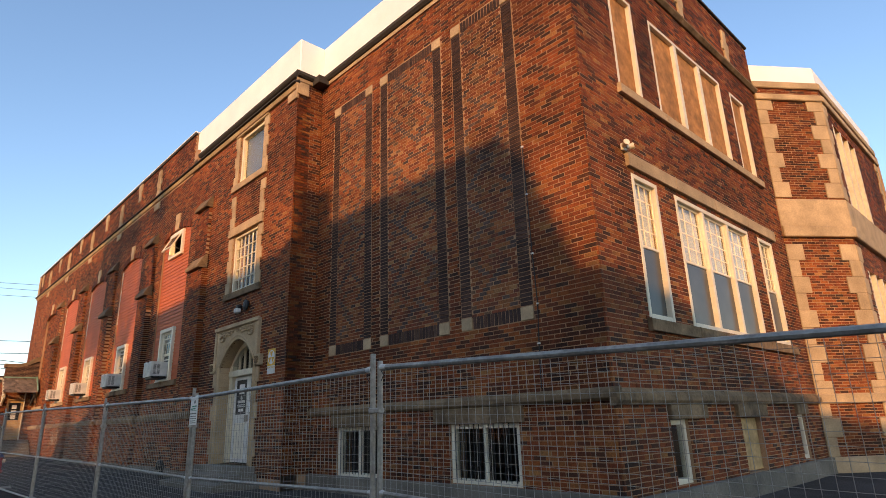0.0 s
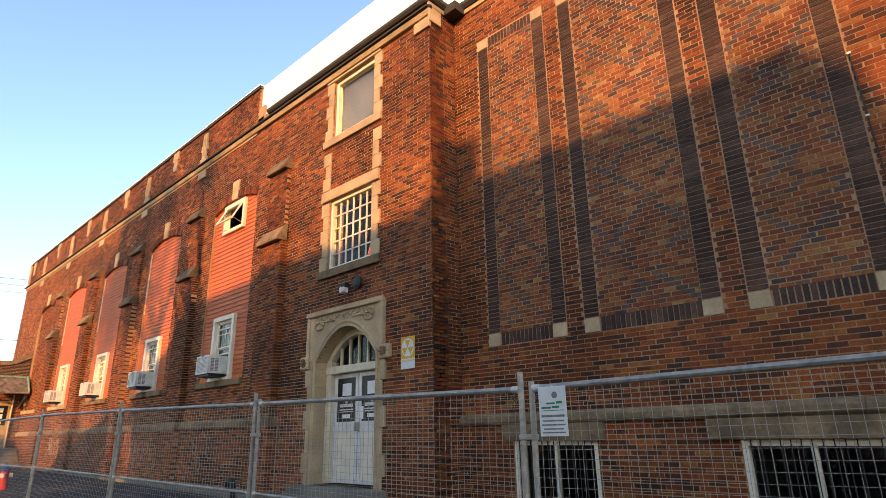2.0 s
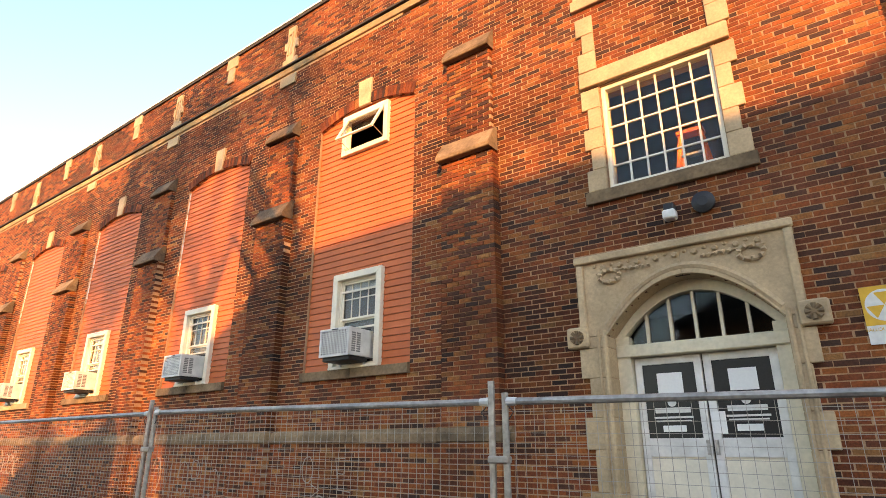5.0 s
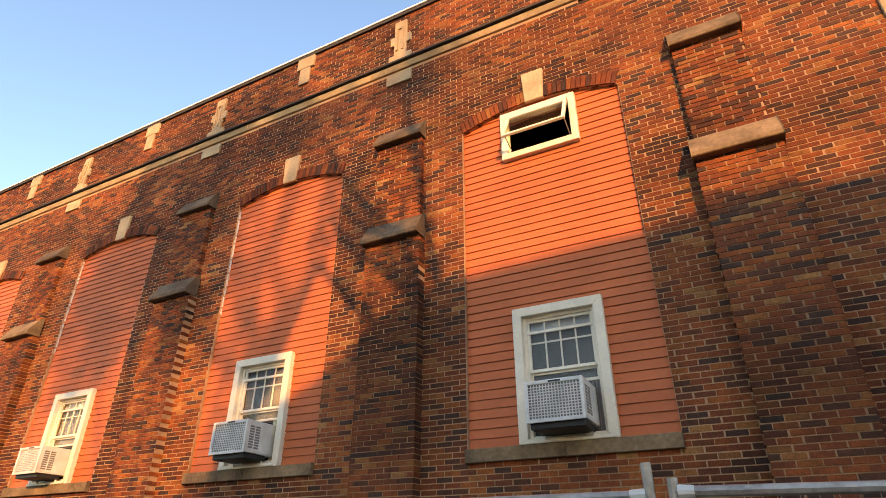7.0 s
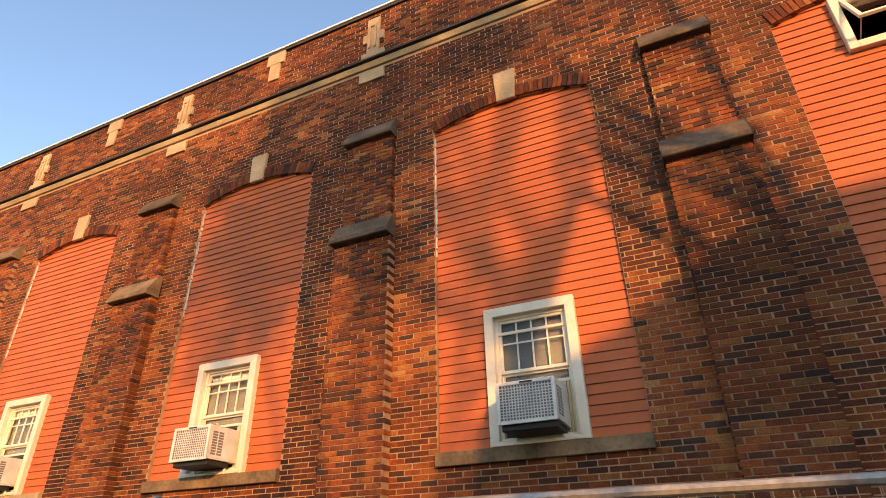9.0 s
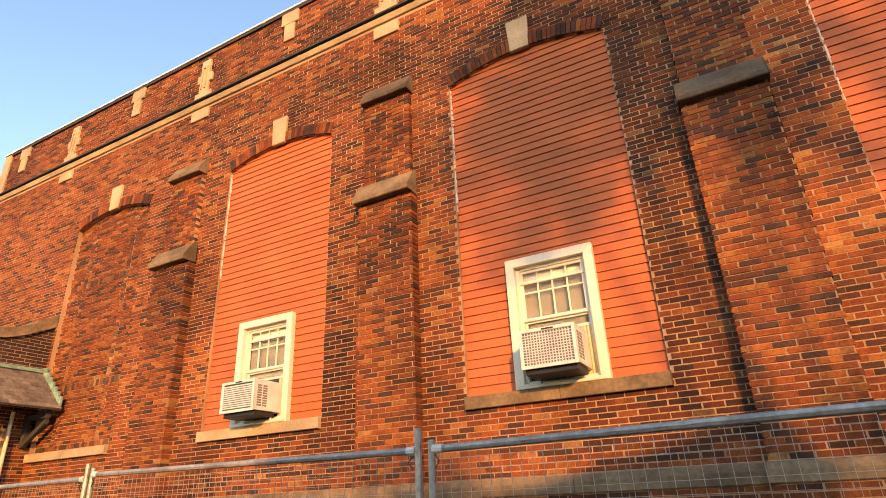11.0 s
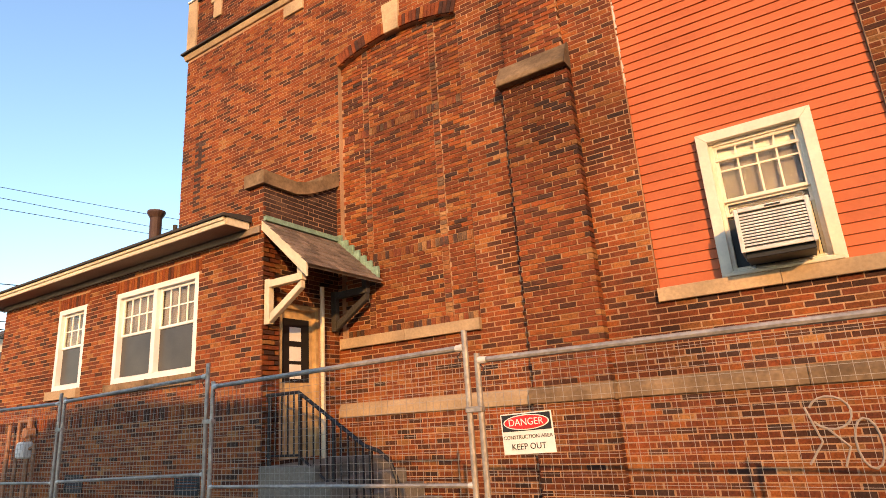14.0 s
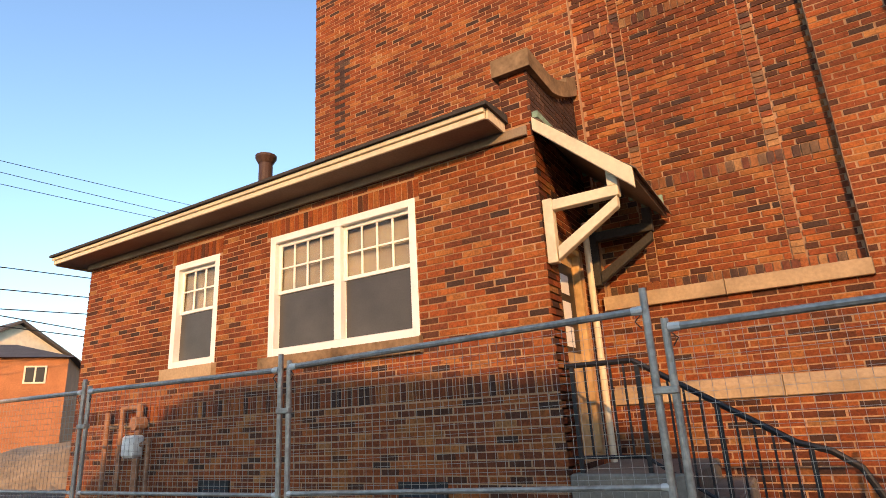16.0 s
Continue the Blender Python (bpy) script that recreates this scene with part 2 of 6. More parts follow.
class Geo:
    """Collects corners and faces."""
    def __init__(self):
        self.v, self.f = [], []

    def hexa(self, p):
        """Eight corners: four below and four above, both counter-clockwise."""
        k = len(self.v)
        self.v.extend(p)
        for q in ((3, 2, 1, 0), (4, 5, 6, 7), (0, 1, 5, 4), (1, 2, 6, 5), (2, 3, 7, 6), (3, 0, 4, 7)):
            self.f.append(tuple(k + i for i in q))
        return self

    def box(self, x0, x1, y0, y1, z0, z1):
        return self.hexa([(x0, y0, z0), (x1, y0, z0), (x1, y1, z0), (x0, y1, z0), (x0, y0, z1), (x1, y0, z1), (x1, y1, z1), (x0, y1, z1)])

    def extrude(self, profile, x0, x1):
        """A profile of (y, z), counter-clockwise seen from +x, drawn along x."""
        k, m = len(self.v), len(profile)
        self.v.extend([(x0, y, z) for y, z in profile] + [(x1, y, z) for y, z in profile])
        for i in range(m):
            j = (i + 1) % m
            self.f.append((k + i, k + j, k + m + j, k + m + i)[::-1])
        self.f.append(tuple(k + i for i in range(m))[::-1])
        self.f.append(tuple(k + m + i for i in range(m)))
        return self

    def plate(self, outline, y0, y1):
        """An outline of (x, z), counter-clockwise seen from +y... thick from y0 to y1."""
        k, m = len(self.v), len(outline)
        self.v.extend([(x, y0, z) for x, z in outline] + [(x, y1, z) for x, z in outline])
        for i in range(m):
            j = (i + 1) % m
            self.f.append((k + i, k + j, k + m + j, k + m + i))
        self.f.append(tuple(k + i for i in range(m))[::-1])
        self.f.append(tuple(k + m + i for i in range(m)))
        return self

    def tube(self, a, b, r, sides=8, r2=None):
        a, b = Vector(a), Vector(b)
        d = (b - a).normalized()
        s = d.orthogonal().normalized()
        t = d.cross(s)
        k = len(self.v)
        for p, rr in ((a, r), (b, r if r2 is None else r2)):
            for i in range(sides):
                w = 2 * math.pi * i / sides
                self.v.append(tuple(p + rr * (math.cos(w) * s + math.sin(w) * t)))
        for i in range(sides):
            j = (i + 1) % sides
            self.f.append((k + i, k + j, k + sides + j, k + sides + i))
        self.f.append(tuple(k + i for i in range(sides))[::-1])
        self.f.append(tuple(k + sides + i for i in range(sides)))
        return self

    def path(self, pts, r, sides=8):
        """A bent tube through the points, in one piece."""
        pts = [Vector(p) for p in pts]
        k = len(self.v)
        s = (pts[1] - pts[0]).orthogonal().normalized()
        for i, p in enumerate(pts):
            d = (pts[min(i + 1, len(pts) - 1)] - pts[max(i - 1, 0)]).normalized()
            s = (s - d * s.dot(d)).normalized()
            t = d.cross(s)
            for a in range(sides):
                w = 2 * math.pi * a / sides
                self.v.append(tuple(p + r * (math.cos(w) * s + math.sin(w) * t)))
        for i in range(len(pts) - 1):
            for a in range(sides):
                c = (a + 1) % sides
                self.f.append((k + i * sides + a, k + i * sides + c, k + (i + 1) * sides + c, k + (i + 1) * sides + a))
        self.f.append(tuple(k + a for a in range(sides))[::-1])
        self.f.append(tuple(k + (len(pts) - 1) * sides + a for a in range(sides)))
        return self

    def mesh(self, name, material, bevel=0.0, fix=True):
        me = bpy.data.meshes.new(name)
        me.from_pydata(self.v, [], self.f)
        if fix or bevel:
            bm = bmesh.new()
            bm.from_mesh(me)
            if bevel:
                bmesh.ops.bevel(bm, geom=list(bm.edges), offset=bevel, segments=1, affect='EDGES', clamp_overlap=True)
            bmesh.ops.recalc_face_normals(bm, faces=list(bm.faces))
            bm.to_mesh(me)
            bm.free()
        me.materials.append(material)
        return me


def thing(name, m, label, category, group="", kind="", data=None):
    ob = new(name, data)
    ob.matrix_world = m
    return tagged(ob, label, category, group, kind)


def part(name, geo, material, parent, label="", bevel=0.0, kind="", at=None):
    ob = new(name, geo.mesh(name, material, bevel) if isinstance(geo, Geo) else geo)
    ob.parent = parent
    if at is not None:
        ob.matrix_basis = at
    return tagged(ob, label, kind=kind)


def top_of(h, u):
    c, w = (h[0] + h[1]) / 2, (h[1] - h[0]) / 2
    rise = h[4] if len(h) > 4 else 0.0
    return h[3] + rise * (1 - ((u - c) / w) ** 2)


def wall(name, m, u0, u1, z0, z1, thick, holes, label, material=None):
    """A wall with its openings cut through it; its outer face lies 12 mm behind the bricks' faces."""
    u0, u1 = u0 + 0.007, u1 - 0.007
    cuts = {u0, u1}
    for h in holes:
        k = 14 if len(h) > 4 and h[4] else 1
        cuts.update(h[0] + (h[1] - h[0]) * i / k for i in range(k + 1))
    cuts = sorted(c for c in cuts if u0 <= c <= u1)
    g = Geo()
    for a, b in zip(cuts, cuts[1:]):
        if b - a < 1e-5:
            continue
        mid = (a + b) / 2
        inside = sorted((h for h in holes if h[0] < mid < h[1]), key=lambda h: h[2])
        low = (z0, z0)
        for h in inside + [None]:
            high = (h[2], h[2]) if h else (z1, z1)
            if high[0] - low[0] > 1e-4 or high[1] - low[1] > 1e-4:
                y0, y1 = -thick, -0.007
                g.hexa([(a, y0, low[0]), (b, y0, low[1]), (b, y1, low[1]), (a, y1, low[0]), (a, y0, high[0]), (b, y0, high[1]), (b, y1, high[1]), (a, y1, high[0])])
            if h:
                low = (top_of(h, a), top_of(h, b))
    return thing(name, m, label, "wall", kind="structure", data=g.mesh(name, material or M_mortar))


COURSE, LENGTH, JOINT = 0.0677, 0.203, 0.0135
rng = random.Random(7)


def lay(u0, u1, z0, z1, holes=(), proud=0.0, course=COURSE, length=LENGTH, skip=None):
    """Bricks in running bond, as boxes (u0, u1, n0, n1, z0, z1), cut at the openings."""
    out = []
    k0 = math.floor(z0 / course + 1e-6)
    for k in range(k0, math.ceil(z1 / course - 1e-6)):
        a, b = max(z0, k * course), min(z1, (k + 1) * course - JOINT)
        if b - a < 0.015:
            continue
        mid = (a + b) / 2
        spans = [(u0, u1)]
        for h in holes:
            if not (h[2] < b and mid < h[3] + (h[4] if len(h) > 4 else 0)):
                continue
            c, w = (h[0] + h[1]) / 2, (h[1] - h[0]) / 2
            if mid > h[3] and len(h) > 4 and h[4]:
                w *= math.sqrt(max(0.0, 1 - (mid - h[3]) / h[4]))
            elif mid > h[3]:
                continue
            cut = []
            for s, e in spans:
                if e <= c - w or s >= c + w:
                    cut.append((s, e))
                else:
                    if s < c - w:
                        cut.append((s, c - w - JOINT * 0.5))
                    if e > c + w:
                        cut.append((c + w + JOINT * 0.5, e))
            spans = cut
        step = length + JOINT
        for s, e in spans:
            i = math.floor(s / step) - 1
            while True:
                p = (i + 0.5 * (k % 2)) * step + rng.uniform(-0.006, 0.006)
                i += 1
                if p > e:
                    break
                q0, q1 = max(s, p), min(e, p + length + rng.uniform(-0.004, 0.004))
                if q1 - q0 > 0.025:
                    w = rng.uniform(-0.0035, 0.0015)
                    out.append((q0, q1, proud - 0.03, proud + w, a + rng.uniform(-0.0012, 0.0012), b + rng.uniform(-0.0012, 0.0012)))
    return [b for b in out if not (skip and skip(b))]


BOX_F = np.array(((4, 5, 6, 7), (3, 2, 6, 7)[::-1], (0, 3, 7, 4)[::-1], (1, 2, 6, 5), (0, 1, 2, 3)[::-1]))


def brick_mesh(name, boxes, material):
    b = np.array(boxes)
    idx = np.array(((0, 2, 4), (1, 2, 4), (1, 3, 4), (0, 3, 4), (0, 2, 5), (1, 2, 5), (1, 3, 5), (0, 3, 5)))
    v = b[:, idx].reshape(-1, 3)
    f = np.array(((4, 5, 6, 7), (2, 3, 7, 6), (3, 0, 4, 7), (1, 2, 6, 5), (3, 2, 1, 0)))
    f = (np.arange(len(b))[:, None, None] * 8 + f[None]).reshape(-1, 4)
    me = bpy.data.meshes.new(name)
    me.from_pydata(v.tolist(), [], f.tolist())
    me.materials.append(material)
    return me


QUEUE = []


def bricks(parent, boxes, material, label="courses of weathered red brick", name="brickwork", near=None):
    """Laid at the end of the file: the pieces about near (u, z) as bricks of their own, the rest joined."""
    QUEUE.append((parent, boxes, material, label, name, near))


brick_shapes = {}


def lay_queue():
    for parent, boxes, material, label, name, near in QUEUE:
        rest = boxes
        if near:
            c = near
            order = sorted(boxes, key=lambda q: max(abs((q[0] + q[1]) / 2 - c[0]), abs((q[4] + q[5]) / 2 - c[1])))
            rest = order[300:]
            for q in order[:300]:
                w, d, h = round(q[1] - q[0], 2), round(q[3] - q[2], 2), round(q[5] - q[4], 3)
                key = (w, d, h, material.name)
                if key not in brick_shapes:
                    brick_shapes[key] = Geo().box(-w / 2, w / 2, -d, 0, -h / 2, h / 2).mesh("brick", SINGLE[material], fix=False)
                ob = new("brick", brick_shapes[key])
                ob.parent = parent
                ob.location = ((q[0] + q[1]) / 2, q[3], (q[4] + q[5]) / 2)
        if rest:
            ob = new(name, brick_mesh(name, rest, material))
            ob.parent = parent
            tagged(ob, label, kind="stuff")


def stones(parent, u0, u1, profile, length=1.25, material=None, name="stone"):
    """A band of stone blocks with open joints."""
    k = max(1, round((u1 - u0) / length))
    w = (u1 - u0) / k
    for i in range(k):
        part(name, Geo().extrude(profile, u0 + i * w + 0.002, u0 + (i + 1) * w - 0.002), material or M_stone, parent, bevel=0.006)


def slab(n0, n1, z0, z1):
    return [(n0, z0), (n1, z0), (n1, z1), (n0, z1)]


def block(parent, u0, u1, n0, n1, z0, z1, material=None, name="stone", bevel=0.008):
    return part(name, Geo().box(u0, u1, n0, n1, z0, z1), material or M_stone, parent, bevel=bevel)


def ring(g, u0, u1, z0, z1, w, n0, n1):
    """Four bars round an opening."""
    g.box(u0, u0 + w, n0, n1, z0, z1)
    g.box(u1 - w, u1, n0, n1, z0, z1)
    g.box(u0 + w, u1 - w, n0, n1, z1 - w, z1)
    g.box(u0 + w, u1 - w, n0, n1, z0, z0 + w)
    return g


def sash_window(name, m, w, h, label, cols=3, rows=2, casing=0.09, mullions=(), blind=0.0, upper=0.5, sill=True, depth=0.10, muntin=0.02, material=None, cover=None, screen=False):
    """Double-hung windows in one frame: casing, sashes, glazing bars, panes. Origin at the opening's lower left; y is outwards."""
    material = material or M_white
    ob = thing(name, m, label, "window", kind="structure")
    part("window_frame", ring(Geo(), 0, w, 0, h, casing, -depth, 0.03), material, ob, bevel=0.006)
    edges = [casing] + [x for c in mullions for x in (c - 0.05, c + 0.05)] + [w - casing]
    for c in mullions:
        part("mullion", Geo().box(c - 0.05, c + 0.05, -depth, 0.028, casing, h - casing), material, ob, bevel=0.005)
    for a, b in zip(edges[::2], edges[1::2]):
        mid = casing + (h - 2 * casing) * (1 - upper)
        for lo, hi, back, grid in ((mid - 0.02, h - casing, -0.035, True), (casing, mid + 0.02, -0.065, False)):
            s = part("sash", ring(Geo(), a, b, lo, hi, 0.045, back - 0.03, back), material, ob, bevel=0.004)
            pane = part("pane", Geo().box(a + 0.04, b - 0.04, back - 0.018, back - 0.012, lo + 0.04, hi - 0.04), M_glass, s)
            pane.visible_shadow = False
            if screen and not grid:
                part("insect_screen", Geo().box(a + 0.02, b - 0.02, back + 0.006, back + 0.012, lo + 0.02, hi - 0.045), M_screen, s, "dark insect screen")
            if grid:
                for i in range(1, cols):
                    x = a + 0.045 + (b - a - 0.09) * i / cols
                    part("glazing_bar", Geo().box(x - muntin / 2, x + muntin / 2, back - 0.022, back - 0.004, lo + 0.045, hi - 0.045), material, s)
                for i in range(1, rows):
                    z = lo + 0.045 + (hi - lo - 0.09) * i / rows
                    part("glazing_bar", Geo().box(a + 0.045, b - 0.045, back - 0.021, back - 0.005, z - muntin / 2, z + muntin / 2), material, s)
        if blind:
            part("blind", Geo().box(a + 0.01, b - 0.01, -depth - 0.03, -depth - 0.015, casing + (h - 2 * casing) * (1 - blind), h - casing), cover or M_blind, ob, "pale roller blind behind the glass")
    return ob


# ---- ground ----
def ground_z(y):
    return 0.12 + 0.0105 * min(max(y, -10.0), 60.0)


g = Geo()
xs = [-900, -60, -20, -8, 0, 2.5, 4, 6, 9, 40, 900]
ys = [-900, -60, -10] + [i * 5.0 for i in range(-1, 13)] + [110, 900]
for x in xs:
    for y in ys:
        g.v.append((x, y, ground_z(y)))
for i in range(len(xs) - 1):
    for j in range(len(ys) - 1):
        a = i * len(ys) + j
        g.f.append((a, a + len(ys), a + len(ys) + 1, a + 1))
thing("ground", Matrix(), "worn dark asphalt ground with grit", "ground", kind="structure", data=g.mesh("ground", M_asphalt))

# ---- the brick school: walls ----
GX, WX, SY = 6.38, 7.08, 4.2
G = frame_at((GX, 0, 0), (0, 1, 0))
WING = frame_at((WX, 0, 0), (0, 1, 0))
SOUTH = frame_at((15.9, SY, 0), (-1, 0, 0))
PAV0, PAV1, GYM1 = 11.75, 16.5, 44.05
TOP, BAND = 11.22, 9.66
BAY0, PITCH, BAYW = 18.25, 4.74, 2.43
bays = [(BAY0 + PITCH * k, BAY0 + PITCH * k + BAYW, 2.99, 7.77, 0.22) for k in range(5)]
door_hole = (13.19, 15.11, 0.70, 3.05, 0.62)
stair_holes = [(13.45, 14.91, 4.97, 6.54), (13.45, 14.89, 8.12, 9.58)]
gym_holes = bays + [door_hole] + stair_holes
gym = wall("wall_west", G, PAV0, GYM1, 0.0, BAND, 0.38, gym_holes, "long dark red brick wall with stone trim and arched bays")
main = lay(PAV0, GYM1, 0.45, BAND, gym_holes)
parapet = wall("parapet_west", G, 18.6, GYM1, BAND, TOP, 0.32, [], "brick parapet with stone ornaments and a thin metal coping")
top_courses = lay(18.6, GYM1, BAND + 0.18, TOP - 0.05)
# Parapet bricks are darkened in patches to paint in the tree shade.
tree_shaded = lambda q: 19.5 < q[0] < 35.0 and noise.noise(Vector((q[0] * 0.6, q[4] * 0.8, 7.0))) + rng.uniform(-0.2, 0.2) < 0.0
shaded_courses = [q for q in top_courses if tree_shaded(q)]
seen = set(map(id, shaded_courses))
bricks(parapet, [q for q in top_courses if id(q) not in seen], M_brick, near=(30, 10.5))
bricks(parapet, shaded_courses, M_brick_shaded, "courses of brick darkened for the tree shade", "sooty_brickwork")
part("coping", Geo().box(18.55, GYM1 + 0.05, -0.38, 0.06, TOP + 0.005, TOP + 0.05), M_membrane, parapet, "thin white metal coping", bevel=0.006)
# Narrow dark strip directly beneath the coping.
part("coping_drip", Geo().box(18.55, GYM1 + 0.03, -0.03, 0.04, TOP - 0.07, TOP + 0.004), M_tar, parapet, "dark strip under the coping")
for u0, z0 in ((18.3, 10.5), (17.9, 10.15)):
    g = Geo().box(u0, 18.6, -0.30, -0.012, BAND + 0.3, z0)
    part("broken_edge", g, M_mortar, parapet)

# projecting band under the parapet, stone below, dark lead lip above
stones(gym, PAV0 - 0.03, GYM1 + 0.06, [(-0.03, 9.73), (0.03, 9.73), (0.05, 9.77), (0.07, 9.81), (0.07, 9.84), (-0.03, 9.84)], 1.55, name="band_stone")
part("lead_lip", Geo().extrude([(-0.03, 9.842), (0.13, 9.842), (0.13, 9.88), (-0.005, 9.94), (-0.03, 9.94)], PAV0 - 0.04, GYM1 + 0.1), M_tar, gym, "dark lead flashing")
for k in range(6):
    c = 21.92 + 4.70 * k
    if c > GYM1 - 1:
        continue
    # shield-shaped stone with a carved slot, block under the band
    g = Geo().box(c - 0.13, c + 0.13, -0.02, 0.05, 9.88, 10.98)
    g.box(c - 0.24, c + 0.24, -0.02, 0.045, 9.88, 10.12)
    g.box(c - 0.22, c + 0.22, -0.02, 0.045, 10.38, 10.60)
    part("ornament", g, M_stone, parapet, "carved limestone panel", bevel=0.01)
    g = Geo()
    for s in (-1, 1):
        g.box(c + s * 0.06 - 0.02, c + s * 0.06 + 0.02, 0.04, 0.075, 10.2, 10.75)
    g.box(c - 0.08, c + 0.08, 0.04, 0.075, 10.75, 10.80)
    part("carving", g, M_stone, parapet)
    block(gym, c - 0.26, c + 0.26, -0.02, 0.04, 9.40, 9.66)
    d = c + 2.33
    if d < GYM1 - 0.5:
        g = Geo().box(d - 0.22, d + 0.22, -0.02, 0.04, 10.85, 11.17)
        g.box(d - 0.13, d + 0.13, -0.02, 0.038, 10.42, 10.85)
        part("ornament", g, M_stone, parapet, bevel=0.01)
block(parapet, GYM1 - 0.28, GYM1 + 0.03, -0.03, 0.045, 9.88, 11.2, name="quoin")

# arches over the bays
for k, (a, b, z0, z1, rise) in enumerate(bays):
    c = (a + b) / 2
    n = 34
    R = ((b - a) ** 2 / 4 + rise ** 2) / (2 * rise)
    for i in range(n):
        u = a + 0.02 + (b - a - 0.04) * (i + 0.5) / n
        if abs(u - c) < 0.17:
            continue
        lean = (u - c) / R * 0.9
        z = top_of((a, b, z0, z1, rise), u)
        g = Geo()
        w = 0.031
        pts = []
        for du, dz in ((-w, 0.0), (w, 0.0), (w, 0.205), (-w, 0.205)):
            pts.append((u + du + dz * lean, z + dz - du * lean))
        g.plate(pts, -0.02, 0.022 + rng.uniform(-0.003, 0.003))
        # Tree shade is put into the arch bricks of two bays.
        part("arch_brick", g, SINGLE[M_brick_shaded] if k in (1, 2) and u > a + 0.5 else M_brick_one, gym)
    g = Geo().plate([(c - 0.145, 7.96), (c + 0.145, 7.96), (c + 0.175, 8.53), (c - 0.175, 8.53)], -0.02, 0.05)
    part("keystone", g, M_stone, gym, "plain limestone keystone", bevel=0.01)
    stones(gym, a - 0.01, b + 0.01, slab(-0.36, 0.06, 2.83, 2.985), 1.25, M_stone_dirty if k < 3 else M_stone, "sill_stone")

# stepped brick piers with sloped stone caps
for k in range(5):
    u = 16.6 + PITCH * k
    p = thing("pier", G, "stepped brick pier with two sloped stone caps", "pier", "brick piers", "structure")
    for a, b, n1, z0, z1 in ((u + 0.03, u + 0.88, 0.09, 2.0, 7.97), (u - 0.02, u + 0.93, 0.17, 2.0, 6.07), (u - 0.04, u + 0.95, 0.19, 0.5, 1.86)):
        part("core", Geo().box(a + 0.012, b - 0.012, -0.01, n1 - 0.012, z0, z1), M_mortar, p)
        bx = lay(a, b, z0, z1, proud=n1)
        bricks(p, [(q[0], q[1], 0.0, q[3], q[4], q[5]) for q in bx], M_brick, near=(u + 0.45, 3.5) if n1 == 0.17 else None)
    # Caps of the middle piers take a darker stone.
    part("cap", Geo().extrude([(0.0, 7.95), (0.20, 7.95), (0.20, 8.01), (0.03, 8.31), (0.0, 8.31)], u + 0.0, u + 0.90), M_stone_black if 0 < k < 4 else M_stone_dirty, p, "weathered sloped stone cap", bevel=0.012)
    part("cap", Geo().extrude([(0.05, 6.05), (0.29, 6.05), (0.29, 6.12), (0.10, 6.43), (0.05, 6.43)], u - 0.04, u + 0.95), M_stone_black if 0 < k < 3 else M_stone_dirty, p, "weathered sloped stone cap", bevel=0.012)
    part("belt_stone", Geo().extrude([(0.09, 1.83), (0.22, 1.83), (0.22, 1.95), (0.17, 2.02), (0.09, 2.02)], u - 0.06, u + 0.97), M_stone_dirty, p, bevel=0.01)

# plinth and belt of the gym
plinth = wall("plinth_west", G @ pose(0, 0.06, 0), 16.46, 39.72, 0.0, 1.83, 0.06, [], "soot-darkened brick plinth with sprayed white scrawls")
bricks(plinth, lay(16.46, 39.7, 0.5, 1.83), M_brick, near=(34.8, 1.2))
part("footing", Geo().box(16.4, 39.72, -0.02, 0.09, 0.0, 0.52), M_concrete, plinth, "stained concrete footing", bevel=0.01)
for k in range(5):
    a = 16.46 if k == 0 else 16.6 + PITCH * (k - 1) + 0.97
    b = 16.54 if k == 0 else 16.6 + PITCH * k - 0.06
    stones(gym, a, b, [(-0.01, 1.83), (0.10, 1.83), (0.10, 1.95), (0.04, 2.02), (-0.01, 2.02)], 1.9, M_stone_dirty, "belt_stone")
stones(gym, 36.53, 39.66, [(-0.01, 1.83), (0.10, 1.83), (0.10, 1.95), (0.04, 2.02), (-0.01, 2.02)], 1.6, M_stone, "belt_stone")

# blind brick arch in the last bay
a, b, z0, z1, rise = bays[4]
niche = thing("niche_wall", G, "recessed brick infill of a blind arch with soldier bands", "wall", kind="structure",
              data=Geo().box(a - 0.1, b + 0.1, -0.3, -0.102, 2.95, 8.1).mesh("niche_wall", M_mortar))
cols = [a + 0.53, b - 0.53]
strips = [(c - 0.06, c + 0.06, 2.98, 8.1) for c in cols] + [(a, b, kk * COURSE, (kk + 2) * COURSE - 0.002) for kk in (44, 61, 93)]
bricks(niche, lay(a, b, 2.98, 7.99, strips, proud=-0.09), M_brick_new, near=(38.4, 4.5))
st = []
for c in cols:
    for i in range(int(4.9 / COURSE)):
        z = 3.02 + i * COURSE
        st.append((c - 0.052, c + 0.052, -0.12, -0.088, z, z + COURSE - JOINT))
for zz in (44 * COURSE, 61 * COURSE, 93 * COURSE):
    for i in range(int((b - a) / 0.077)):
        u = a + 0.01 + i * 0.077
        st.append((u, u + 0.064, -0.12, -0.087, zz, zz + 2 * COURSE - JOINT))
bricks(niche, st, M_brick_mixed, "soldier bands of brown brick", "brick_bands")


